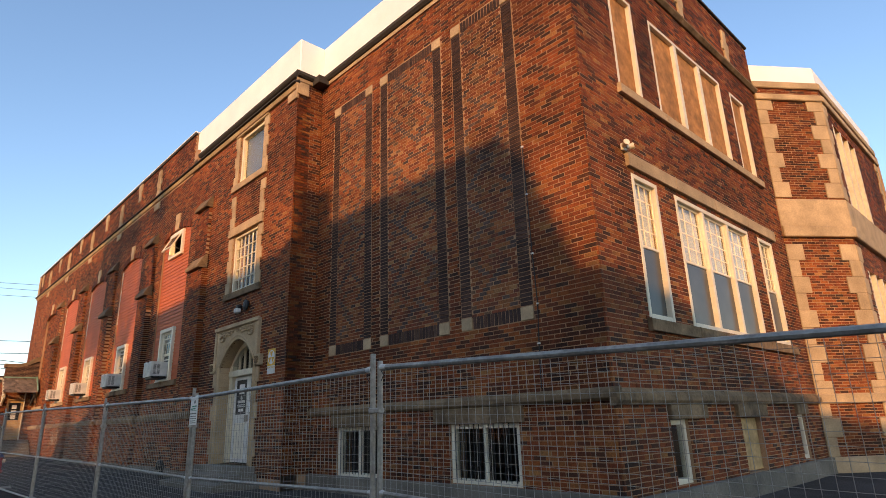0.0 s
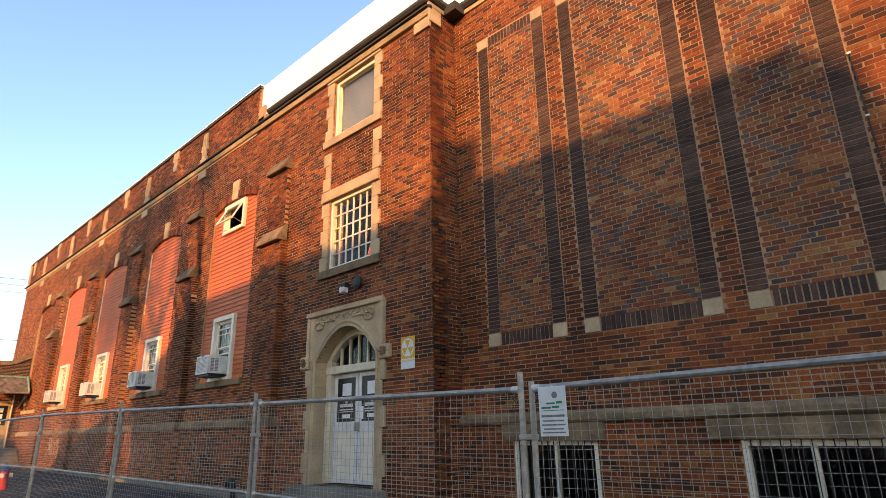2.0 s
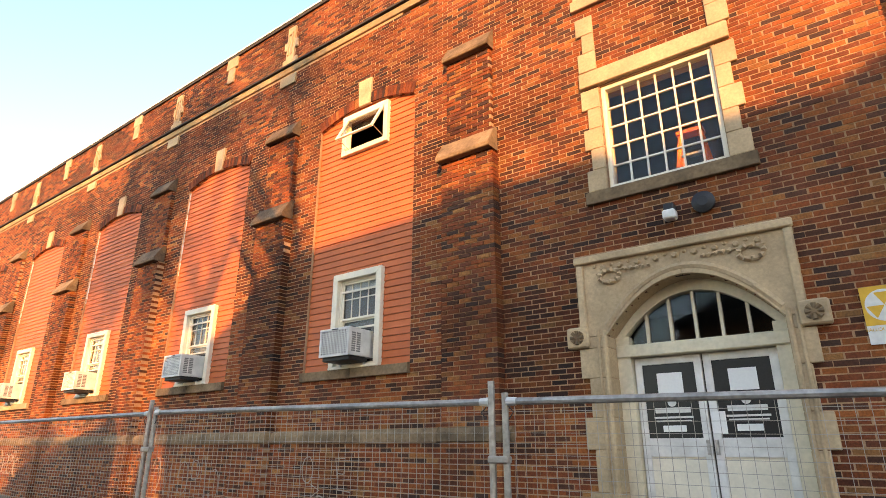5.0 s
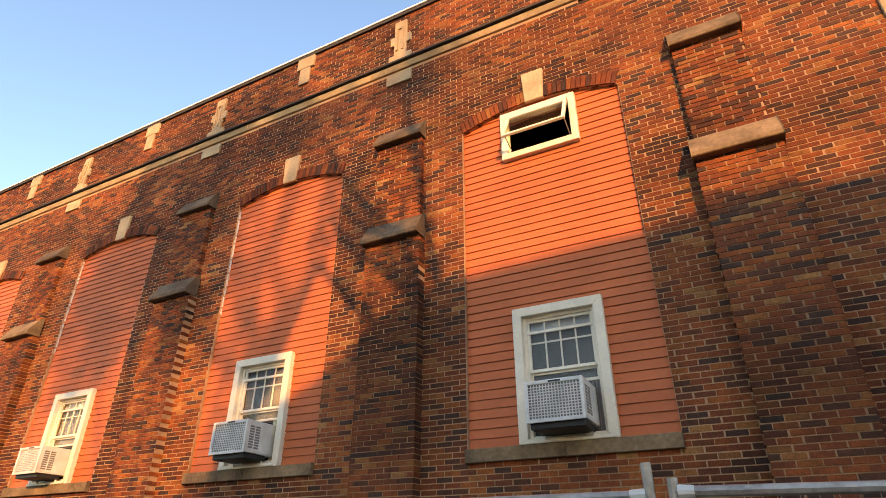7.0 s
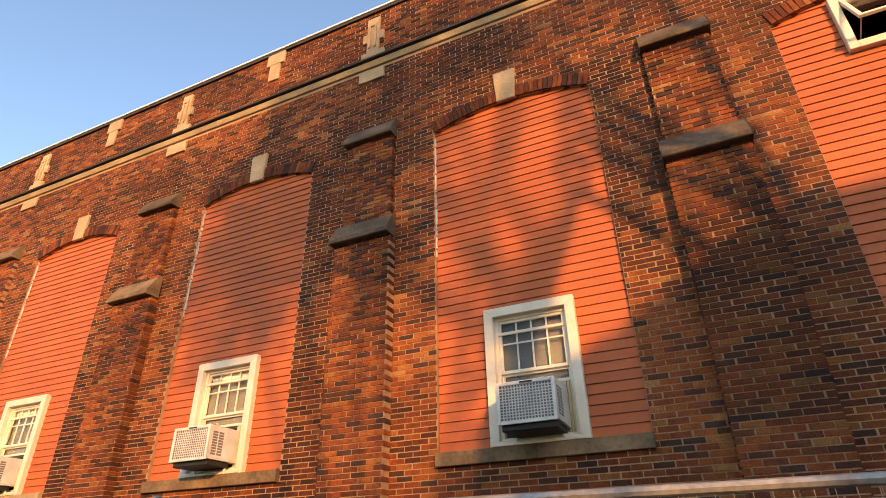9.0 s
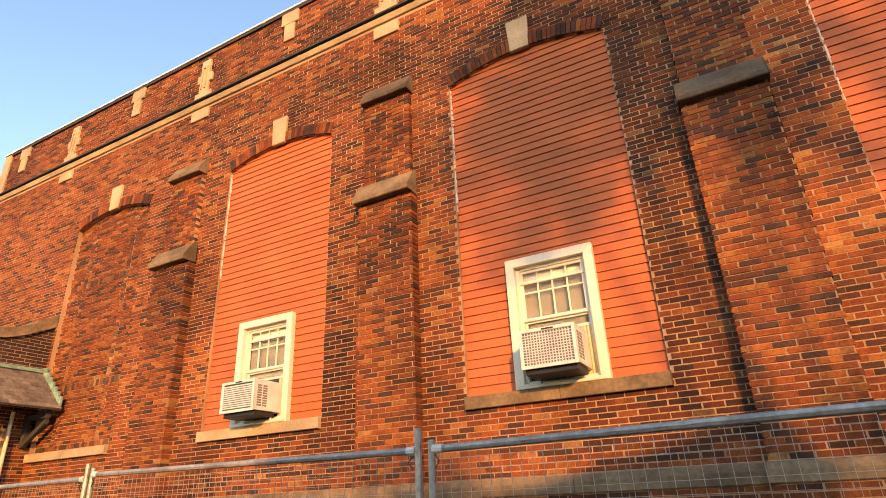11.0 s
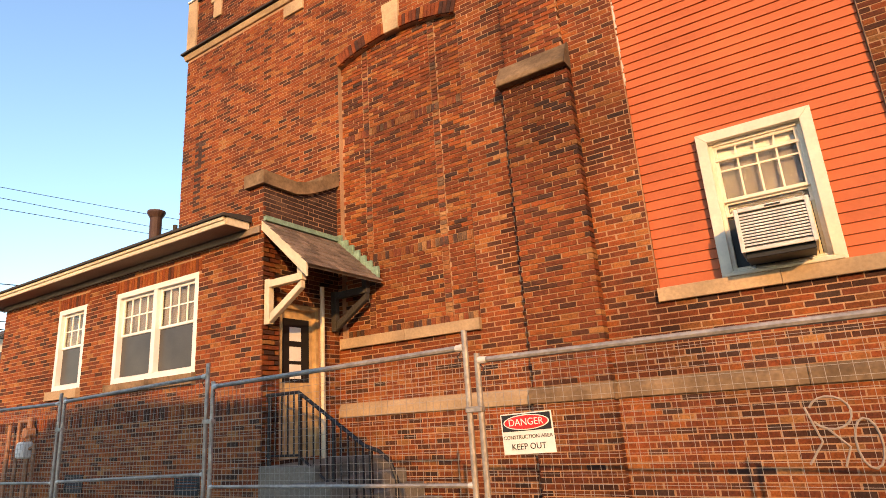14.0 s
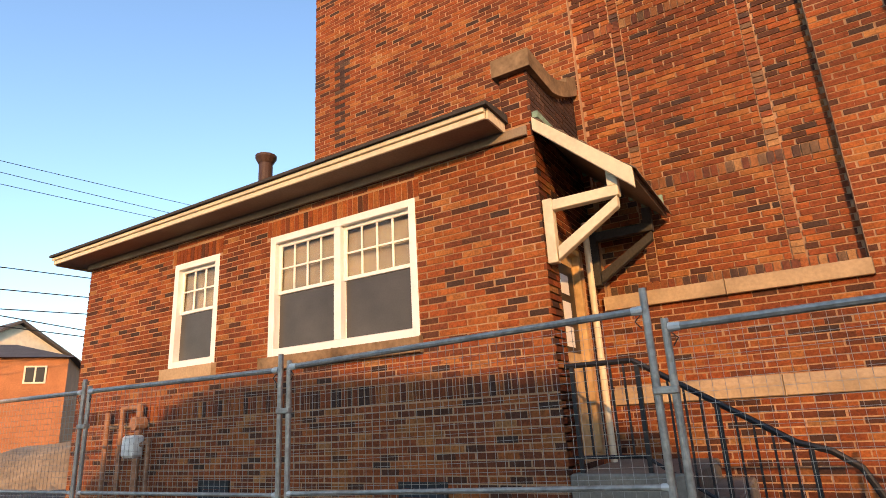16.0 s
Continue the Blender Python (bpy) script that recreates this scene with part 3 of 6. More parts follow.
# ---- siding in the four open bays ----
def siding(k):
    a, b, z0, z1, rise = bays[k]
    ob = thing("siding_panel", G, "salmon-red painted clapboard infill under a segmental arch", "siding", "painted bay infills", "structure")
    openings = [(a + 0.62, a + 1.76, 2.99, 4.65)] + ([(a + 0.62, a + 1.78, 7.02, 7.88)] if k == 0 else [])
    for ua, ub, za, zb in ((a - 0.05, a + 0.66, 2.9, 8.1), (a + 1.72, b + 0.05, 2.9, 8.1), (a + 0.66, a + 1.72, 4.60, 7.05 if k == 0 else 8.1)):
        part("backing_board", Geo().box(ua, ub, -0.16, -0.075, za, zb), M_soffit, ob)
    z, step = 2.99, 0.116
    while z < 8.0:
        za, zb = z, min(z + step, 7.99)
        if za < z1:
            ua, ub = a + 0.004, b - 0.004
        else:
            w = (b - a) / 2 * math.sqrt(max(0.0, 1 - (za - z1) / rise))
            ua, ub = (a + b) / 2 - w, (a + b) / 2 + w
        spans = [(ua, ub)]
        for o in openings:
            if o[2] < zb - 0.01 and za + 0.01 < o[3]:
                spans = [s for s in ((ua, o[0] + 0.03), (o[1] - 0.03, ub))]
        for o in openings:
            if za < o[2] - 0.005 < zb - 0.015 or za + 0.015 < o[3] + 0.005 < zb:
                low, high = (za, o[2] + 0.02) if za < o[2] else (o[3] - 0.02, zb)
                part("clapboard", Geo().extrude([(-0.125, low + 0.004), (-0.046, low + 0.004), (-0.058, high - 0.001), (-0.125, high - 0.001)], o[0] + 0.032, o[1] - 0.032), M_siding, ob)
        for s, e in spans:
            g = Geo().extrude([(-0.125, za + 0.005), (-0.044, za + 0.005), (-0.060, zb - 0.001), (-0.125, zb - 0.001)], s, e)
            part("clapboard", g, M_siding, ob)
        z += step
    return ob


def bay_window(k):
    """Double-hung window in a mitred casing: storm rail, uneven rows of panes, valance and blind behind."""
    a, w, h, c = bays[k][0] + 0.62, 1.14, 1.665, 0.115
    ob = thing("window_%d" % (k + 1), G @ pose(a, 0.0, 2.985), "cream double-hung window in a mitred casing above an air conditioner", "window", kind="structure")
    for outline in ([(0, 0), (c, c * 0.5), (c, h - c), (0, h)], [(w - c, c * 0.5), (w, 0), (w, h), (w - c, h - c)], [(c, h - c), (w - c, h - c), (w, h), (0, h)], [(0, 0), (w, 0), (w - c, c * 0.5), (c, c * 0.5)]):
        part("casing", Geo().plate(outline, -0.07, 0.035), M_white, ob, bevel=0.005)
    x0, x1 = c - 0.01, w - c + 0.01
    part("window_frame", ring(Geo(), x0, x1, c * 0.5 - 0.01, h - c + 0.01, 0.05, -0.13, -0.045), M_white, ob, bevel=0.004)
    l, r = x0 + 0.045, x1 - 0.045
    top = h - c - 0.035
    upper = part("sash", ring(Geo(), l, r, 0.84, top, 0.04, -0.10, -0.066), M_white, ob, bevel=0.004)
    part("storm_rail", Geo().box(l, r, -0.075, -0.05, 1.325, 1.362), M_white, upper, bevel=0.004)
    part("glazing_bar", Geo().box(l + 0.04, r - 0.04, -0.09, -0.072, 1.20, 1.218), M_white, upper)
    for i in (1, 2, 3):
        x = l + 0.04 + (r - l - 0.08) * i / 4
        part("glazing_bar", Geo().box(x - 0.009, x + 0.009, -0.091, -0.073, 0.88, top - 0.04), M_white, upper)
    pane = part("pane", Geo().box(l + 0.03, r - 0.03, -0.086, -0.081, 0.87, top - 0.03), M_glass, upper)
    pane.visible_shadow = False
    lower = part("sash", ring(Geo(), l, r, 0.68, 0.85, 0.035, -0.125, -0.104), M_white, ob, bevel=0.004)
    pane = part("pane", Geo().box(l + 0.03, r - 0.03, -0.118, -0.113, 0.70, 0.83), M_glass, lower)
    pane.visible_shadow = False
    part("blind", Geo().box(l, r, -0.165, -0.15, 0.66, top), M_blind, ob, "grey roller blind behind the glass")
    if k != 1:
        part("valance", Geo().box(l + 0.01, r - 0.01, -0.147, -0.135, 1.37, top - 0.01), M_curtain, ob, "pale gathered valance")
    for i in range(4):
        x = l + 0.005 + i * 0.036
        part("filler_pleat", Geo().box(x, x + 0.028, -0.11, -0.075 - 0.01 * (i % 2), 0.10, 0.67), M_filler if k != 0 else M_blind, ob, "folded accordion filler beside the unit")
    # Near-black sheet stands for the shade in the gap round the unit.
    part("filler_back", Geo().box(l, r, -0.165, -0.14, 0.05, 0.655), M_dark, ob, "near-black sheet for the shaded gap round the unit")
    part("window_stool", Geo().box(0.03, w - 0.03, -0.04, 0.07, 0.0, 0.035), M_white, ob, bevel=0.005)
    return ob


def air_conditioner(u, z, louvred=False):
    """Window unit: enamelled case with side vents, grille over fins, two feet on the sill, and a dark tray that also
    stands for the shade beneath.
    """
    ob = thing("air_conditioner", G @ pose(u, 0.02, z), "off-white window air conditioner with a louvred rear grille" if louvred else "off-white window air conditioner with a square-mesh rear grille", "air conditioner", "window air conditioners")
    w, d, h = 0.66, 0.46, 0.45
    g = Geo().box(0, w, -0.10, d - 0.02, 0.012, 0.03)
    g.box(0, w, -0.10, d, h - 0.02, h).box(0, 0.02, -0.10, d, 0.03, h - 0.02).box(w - 0.02, w, -0.10, d, 0.03, h - 0.02)
    part("case", g, M_plastic, ob, bevel=0.004)
    part("frame", ring(Geo(), 0, w, 0, h, 0.04, d - 0.015, d + 0.008), M_plastic, ob, bevel=0.005)
    part("cooling_core", Geo().box(0.02, w - 0.02, d - 0.06, d - 0.03, 0.03, h - 0.02), M_fin, ob, "dusty grey cooling fins")
    # Shade below the unit is painted as this deep near-black slab.
    part("tray", Geo().box(0.03, w - 0.03, 0.0, d - 0.05, -0.06, 0.012), M_dark, ob, "near-black drip tray that holds the shade under the unit", bevel=0.006)
    g = Geo()
    if not louvred:
        for i in range(1, 17):
            x = 0.04 + (w - 0.08) * i / 17
            g.box(x - 0.005, x + 0.005, d - 0.012, d - 0.004, 0.04, h - 0.04)
    for i in range(1, 12):
        zz = 0.04 + (h - 0.08) * i / 12
        g.box(0.04, w - 0.04, d - 0.010, d - 0.002, zz - (0.009 if louvred else 0.005), zz + (0.009 if louvred else 0.005))
    part("grille", g, M_plastic, ob)
    for x0, x1 in ((-0.003, 0.001), (w - 0.001, w + 0.003)):
        for y0 in (0.20, 0.31):
            g = Geo()
            for j in range(9):
                g.box(x0, x1, y0, y0 + 0.085, 0.07 + j * 0.035, 0.095 + j * 0.035)
            part("vent", g, M_fin, ob, "grey louvred side vent")
    part("badge", Geo().box(w / 2 - 0.09, w / 2 + 0.05, d + 0.006, d + 0.012, h - 0.03, h - 0.012), M_dark, ob, "dark handle slot")
    for x in (0.05, w - 0.08):
        part("foot", Geo().box(x, x + 0.03, 0.02, 0.05, 3.02 - z, 0.012), M_plastic, ob, bevel=0.004)
    return ob


for k in range(4):
    siding(k)
    bay_window(k)
    air_conditioner(bays[k][0] + 0.84, 3.12, k == 3)
# ragged old sealant up the north jambs
for k in (1, 2, 3):
    b = bays[k][1]
    strip = thing("sealant_bead", G, "ragged pale sealant along the siding's edge", "sealant", "sealant beads", "structure")
    g = Geo()
    z = 5.6
    while z < 7.7:
        hh = rng.uniform(0.02, 0.06)
        wv = rng.uniform(0.006, 0.022)
        g.box(b - 0.004 - wv, b + 0.001, -0.05, -0.034 + wv * 0.5, z, z + hh)
        z += hh + rng.choice((0.0, 0.0, 0.03))
    part("bead", g, M_curtain, strip)

# open hopper window under the first arch
a = bays[0][0]
hop = thing("window_5", G @ pose(a + 0.62, 0, 7.02), "small white awning window standing open on a dark room", "window", kind="structure")
part("window_frame", ring(Geo(), 0, 1.16, 0, 0.86, 0.10, -0.12, 0.03), M_white, hop, bevel=0.006)
s = part("sash", ring(Geo(), 0.0, 0.94, -0.62, 0.0, 0.05, -0.02, 0.02), M_white, hop, "white awning sash swung out", bevel=0.004, at=pose(0.11, 0.02, 0.75, 27))
pane = part("pane", Geo().box(0.045, 0.895, -0.004, 0.002, -0.575, -0.045), M_glass, s)
pane.visible_shadow = False
for x in (0.13, 1.01):
    part("stay", Geo().tube((x, -0.02, 0.14), (x, 0.26, 0.24), 0.008, 6), M_zinc, hop)

# ---- entrance pavilion ----
ret = wall("wall_return", frame_at((WX, PAV0, 0), (-1, 0, 0)), 0.0, WX - GX, 0.0, 10.12, 0.3, [], "short brick return of the entrance pavilion")
bricks(ret, lay(0.0, WX - GX + 0.0, 0.55, 10.1), M_brick, near=(0.3, 3.0))
wing_holes = [(9.24, 10.70, 0.54, 1.48), (5.86, 7.34, 0.56, 1.47)]
wing = wall("wall_wing", WING, SY, PAV0, 0.0, 10.12, 0.38, wing_holes, "brick wing wall with three tall panels of mixed brick framed by dark strips")
panels = [(5.55, 6.85), (7.41, 9.14), (9.70, 10.98)]
PZ0, PZ1 = 2.98, 9.04
bands = []
for p0, p1 in panels:
    bands += [(p0 - 0.13, p0 + 0.13, PZ0, PZ1), (p1 - 0.13, p1 + 0.13, PZ0, PZ1), (p0, p1, PZ0, PZ0 + 0.22), (p0, p1, PZ1 - 0.22, PZ1)]
inner = [(p0 + 0.13, p1 - 0.13, PZ0 + 0.2, PZ1 - 0.2) for p0, p1 in panels]
bricks(wing, lay(SY, PAV0, 0.55, 10.1, wing_holes + bands + inner), M_brick, near=(8.3, 2.4))
for p in inner:
    bx = lay(p[0], p[1], p[2], p[3], length=0.15)
    darks, light = [], []
    for q in bx:
        u, z = (q[0] + q[1]) / 2 - p[0], (q[4] + q[5]) / 2 - p[2]
        on = min((u + z) % 1.1, 1.1 - (u + z) % 1.1, (u - z) % 1.1, 1.1 - (u - z) % 1.1) < 0.07 and rng.random() < 0.7
        (darks if on else light).append(q)
    bricks(wing, light, M_brick_mixed, near=((p[0] + p[1]) / 2, 3.6), label="mixed brown and buff brick infill")
    bricks(wing, darks, M_brick_slate, "dark diaper pattern of header bricks", "diaper_brickwork")
dk = []
for p0, p1 in panels:
    for c in (p0, p1):
        z = PZ0 + 0.23
        while z < PZ1 - 0.25:
            dk.append((c - 0.115, c + 0.115, -0.02, 0.003 + rng.uniform(-0.002, 0.002), z, z + COURSE - JOINT))
            z += COURSE
    for z0 in (PZ0 + 0.005, PZ1 - 0.215):
        n = int((p1 - p0 - 0.26) / 0.077)
        for i in range(n):
            u = p0 + 0.135 + i * (p1 - p0 - 0.27) / n
            dk.append((u, u + 0.063, -0.02, 0.003 + rng.uniform(-0.002, 0.002), z0, z0 + 0.205))
bricks(wing, dk, M_brick_dark, near=(8.3, 3.0), label="dark brown strips of stacked and soldier brick", name="dark_strips")
for p0, p1 in panels:
    for c in (p0, p1):
        for z in (PZ0, PZ1 - 0.21):
            block(wing, c - 0.125, c + 0.125, -0.02, 0.015, z, z + 0.21, M_stone)

# stone belt with deeper lintels, concrete footing
stones(wing, SY - 0.1, PAV0 - 0.0, [(-0.02, 1.72), (0.05, 1.72), (0.10, 1.76), (0.10, 1.83), (0.03, 1.90), (-0.02, 1.90)], 1.8, M_stone_dirty, "belt_stone")
for a, b in ((9.1, 10.88), (5.75, 7.70)):
    block(wing, a, b, -0.05, 0.07, 1.474, 1.72, M_stone_dirty, "lintel", 0.012)
part("footing", Geo().box(SY - 0.1, PAV0, -0.02, 0.10, 0.0, 0.55), M_concrete, wing, "pale concrete footing", bevel=0.012)
for i, (a, b, z0, z1) in enumerate(wing_holes):
    w = thing("window_%d" % (6 + i), WING @ pose(a, 0, z0), "barred basement slider window in a white frame", "window", kind="structure")
    W_, H_ = b - a, z1 - z0
    part("window_frame", ring(Geo(), 0, W_, 0, H_, 0.07, -0.14, -0.02), M_white, w, bevel=0.005)
    part("mullion", Geo().box(W_ / 2 - 0.03, W_ / 2 + 0.03, -0.12, -0.04, 0.07, H_ - 0.07), M_white, w, bevel=0.004)
    for s, e in ((0.06, W_ / 2 - 0.02), (W_ / 2 + 0.02, W_ - 0.06)):
        p_ = part("pane", Geo().box(s, e, -0.10, -0.094, 0.06, H_ - 0.06), M_glass, w)
        p_.visible_shadow = False
    for j in range(1, 14):
        u = W_ * j / 14
        part("bar", Geo().tube((u, -0.012, 0.05), (u, -0.012, H_ + 0.01), 0.007, 6), M_dark, w)

# stone corner band, roof edge and white sheeting of wing and pavilion
for parent, u0, u1 in ((wing, SY - 0.06, PAV0 - 0.02), (ret, -0.0, WX - GX + 0.05)):
    part("roof_edge", Geo().extrude([(-0.03, 10.02), (0.06, 10.02), (0.12, 10.08), (0.12, 10.16), (-0.03, 10.16)], u0, u1), M_tar, parent, "dark roof edge flashing", bevel=0.006)
    part("cornice_stone", Geo().box(u0, u1 - 0.01, -0.02, 0.03, 9.92, 10.015), M_stone, parent)
block(gym, PAV0 - 0.02, PAV0 + 0.42, -0.02, 0.05, 9.42, 9.66)
block(ret, WX - GX - 0.30, WX - GX + 0.045, -0.02, 0.04, 9.55, 9.90)
upper = wall("parapet_pavilion", G, PAV0, 17.9, BAND + 0.2, 10.12, 0.3, [], "brick strip over the entrance pavilion")
bricks(upper, lay(PAV0, 17.9, BAND + 0.22, 10.02), M_brick)
part("roof_edge", Geo().extrude([(-0.05, 10.04), (0.05, 10.04), (0.10, 10.09), (0.10, 10.16), (-0.05, 10.16)], PAV0 - 0.1, 17.95), M_tar, upper, "dark roof edge flashing", bevel=0.006)
sheet = thing("roof_sheeting", Matrix(), "bright white roof sheeting wrapped over the parapet core", "roof", kind="structure")
part("sheet_pavilion", Geo().box(6.46, 7.2, PAV0 + 0.1, 18.62, 10.17, 11.28), M_membrane, sheet, bevel=0.03)
part("sheet_wing", Geo().box(7.17, 7.9, SY + 0.2, PAV0 + 0.12, 10.17, 11.28), M_membrane, sheet, bevel=0.03)

# ---- door with its carved stone surround ----
portal = thing("stone_portal", G, "carved limestone portal with a pointed moulded arch and rosette blocks", "portal", kind="structure")
a, b, zb, spring, rise = door_hole
n = 16
a, b = a + 0.006, b - 0.006
arch = [(a + (b - a) * i / n, top_of(door_hole, a + (b - a) * i / n) - 0.006) for i in range(n + 1)]
for half in (arch[:n // 2 + 1], arch[n // 2:]):
    lo, hi = half[0][0], half[-1][0]
    if lo == a:
        outline = [(12.98, 3.05)] + half + [(hi, 4.05), (12.98, 4.05)]
    else:
        outline = half + [(15.43, 3.05), (15.43, 4.05), (lo, 4.05)]
    part("head_stone", Geo().plate(outline, -0.30, 0.05), M_stone, portal, bevel=0.006)
for s, u_in, u_out in ((-1, a, 12.98), (1, b, 15.43)):
    z, i = 0.45, 0
    while z < 3.0:
        h = 0.36 if i % 2 else 0.46
        top = min(z + h, 3.05)
        out = u_out + s * (0.10 if i % 2 else 0.0) - s * 0.06
        part("jamb_stone", Geo().box(min(u_in, out), max(u_in, out), -0.30, 0.045, z + 0.002, top - 0.002), M_stone, portal, bevel=0.008)
        z, i = top, i + 1
g = Geo()
for k in range(n):  # roll moulding round the arch
    p, q = arch[k], arch[k + 1]
    g.tube((p[0], 0.02, p[1] + 0.10), (q[0], 0.02, q[1] + 0.10), 0.05, 8)
part("arch_moulding", g, M_stone, portal)
for s, u_in in ((-1, a), (1, b)):  # rolls running down the jambs
    for off, rad in ((0.035, 0.028), (0.115, 0.02)):
        part("jamb_roll", Geo().tube((u_in + s * off, 0.045, 0.72), (u_in + s * off, 0.045, 3.12), rad, 8), M_stone, portal)
g = Geo().box(12.96, 15.45, 0.04, 0.11, 3.98, 4.08).box(12.98, 13.07, 0.04, 0.09, 3.05, 3.98).box(15.34, 15.43, 0.04, 0.09, 3.05, 3.98)
part("label_moulding", g, M_stone, portal, "square hood moulding", bevel=0.015)
for i in range(9):
    u = 13.32 + i * 0.22
    g = Geo().tube((u, 0.04, 3.90), (u, 0.085, 3.90), 0.045, 8, 0.025).tube((u + 0.11, 0.04, 3.93), (u + 0.11, 0.075, 3.93), 0.03, 6, 0.015)
    if abs(u - 14.2) > 0.3:
        g.tube((u - 0.07, 0.05, 3.86), (u + 0.09, 0.06, 3.83), 0.016, 6)
    part("frieze_leaf", g, M_stone, portal)
for s in (-1, 1):
    g = Geo()
    c = 14.2 + s * 0.80
    for i in range(9):
        w = 2 * math.pi * i / 9
        g.tube((c + 0.13 * math.cos(w), 0.045, 3.78 + 0.08 * math.sin(w)), (c + 0.13 * math.cos(w + 0.5), 0.085, 3.78 + 0.08 * math.sin(w + 0.5)), 0.03, 6)
    for i in range(5):
        g.tube((c - s * (0.2 + 0.07 * i), 0.045, 3.86 - 0.004 * i), (c - s * (0.22 + 0.07 * i), 0.08, 3.82), 0.022, 6)
    part("carving", g, M_stone, portal, "carved leaf relief")
    u = 12.93 if s < 0 else 15.47
    part("rosette_block", Geo().box(u - 0.14, u + 0.14, -0.02, 0.10, 2.92, 3.18), M_stone, portal, bevel=0.02)
    g = Geo()
    for i in range(8):
        w = 2 * math.pi * i / 8
        g.tube((u, 0.10, 3.05), (u + 0.085 * math.cos(w), 0.115, 3.05 + 0.085 * math.sin(w)), 0.014, 6, 0.026)
    g.tube((u, 0.09, 3.05), (u, 0.135, 3.05), 0.025, 8)
    part("rosette", g, M_stone_dirty, portal)

ent = thing("door_1", G @ pose(0, -0.30, 0), "closed cream double door with dark glass and white lower panels", "door", kind="structure")
L0, L1, Z0, Z1 = 13.36, 14.94, 0.72, 2.80
part("door_frame", Geo().box(a - 0.02, L0, -0.12, 0.06, Z0, 3.06).box(L1, b + 0.02, -0.12, 0.06, Z0, 3.06), M_cream, ent, bevel=0.006)
part("transom_bar", Geo().box(a, b, -0.12, 0.09, Z1, 2.95), M_cream, ent, bevel=0.012)
g = Geo()
for (u0, z0), (u1, z1) in zip(arch, arch[1:]):
    g.hexa([(u0, -0.1, z0 - 0.13), (u1, -0.1, z1 - 0.13), (u1, 0.05, z1 - 0.13), (u0, 0.05, z0 - 0.13), (u0, -0.1, z0 + 0.02), (u1, -0.1, z1 + 0.02), (u1, 0.05, z1 + 0.02), (u0, 0.05, z0 + 0.02)])
part("arched_frame", g, M_cream, ent, "cream arched fanlight frame")
fanlight = part("fanlight", Geo().plate([(a + 0.05, 2.94)] + [(b - 0.05, 2.94)] + [(u, z - 0.08) for u, z in reversed(arch[1:-1])], -0.05, -0.044), M_glass, ent)
fanlight.visible_shadow = False
for i in range(1, 6):
    u = a + 0.1 + (b - a - 0.2) * i / 6
    part("fan_bar", Geo().box(u - 0.018, u + 0.018, -0.06, 0.0, 2.95, top_of(door_hole, u) - 0.1), M_cream, ent)
for s in range(2):
    u0 = L0 + 0.01 + s * (L1 - L0) / 2
    u1 = u0 + (L1 - L0) / 2 - 0.02
    leaf = part("door_leaf", ring(Geo(), u0, u1, Z0 + 0.01, Z1 - 0.01, 0.085, -0.08, -0.03), M_plastic, ent, bevel=0.004)
    part("lock_rail", Geo().box(u0 + 0.085, u1 - 0.085, -0.078, -0.032, 1.66, 1.86), M_plastic, leaf)
    part("kick_panel", Geo().box(u0 + 0.08, u1 - 0.08, -0.065, -0.05, Z0 + 0.09, 1.67), M_white, leaf, "bright white lower panel")
    part("dark_pane", Geo().box(u0 + 0.08, u1 - 0.08, -0.06, -0.05, 1.85, Z1 - 0.09), M_black, leaf, "dark glass with a film behind it")
    c = (u0 + u1) / 2
    part("paper_notice", Geo().box(c - 0.15, c + 0.14, -0.049, -0.046, 2.36, 2.60), M_paper, leaf, "white paper notice")
    part("logo_ring", Geo().tube((c, -0.05, 2.26), (c, -0.046, 2.26), 0.05, 16), M_silver, leaf)
    for zz, w, h in ((2.17, 0.20, 0.06), (2.09, 0.22, 0.022), (2.05, 0.20, 0.016)):
        part("lettering_bar", Geo().box(c - w, c + w, -0.0495, -0.046, zz - h / 2, zz + h / 2), M_silver, leaf)
    part("paper_notice", Geo().box(c - 0.13, c + 0.13, -0.049, -0.0455, 1.93, 2.0), M_paper, leaf)
    part("door_handle", Geo().box(u1 - 0.05 if s == 0 else u0 + 0.02, u1 - 0.02 if s == 0 else u0 + 0.05, -0.03, 0.02, 1.68, 1.84), M_zinc, leaf)
part("bulletin", Geo().box(13.98, 14.13, -0.03, -0.026, 1.90, 2.14), M_paper, ent, "small printed notice")
step = thing("entrance_step", G, "worn concrete entrance steps", "steps", kind="structure")
for i in range(3):
    part("tread", Geo().box(12.9 - 0.12 * i, 15.5 + 0.12 * i, -0.3, 0.35 + 0.34 * i, 0.0, 0.70 - 0.15 * i), M_concrete, step, bevel=0.015)

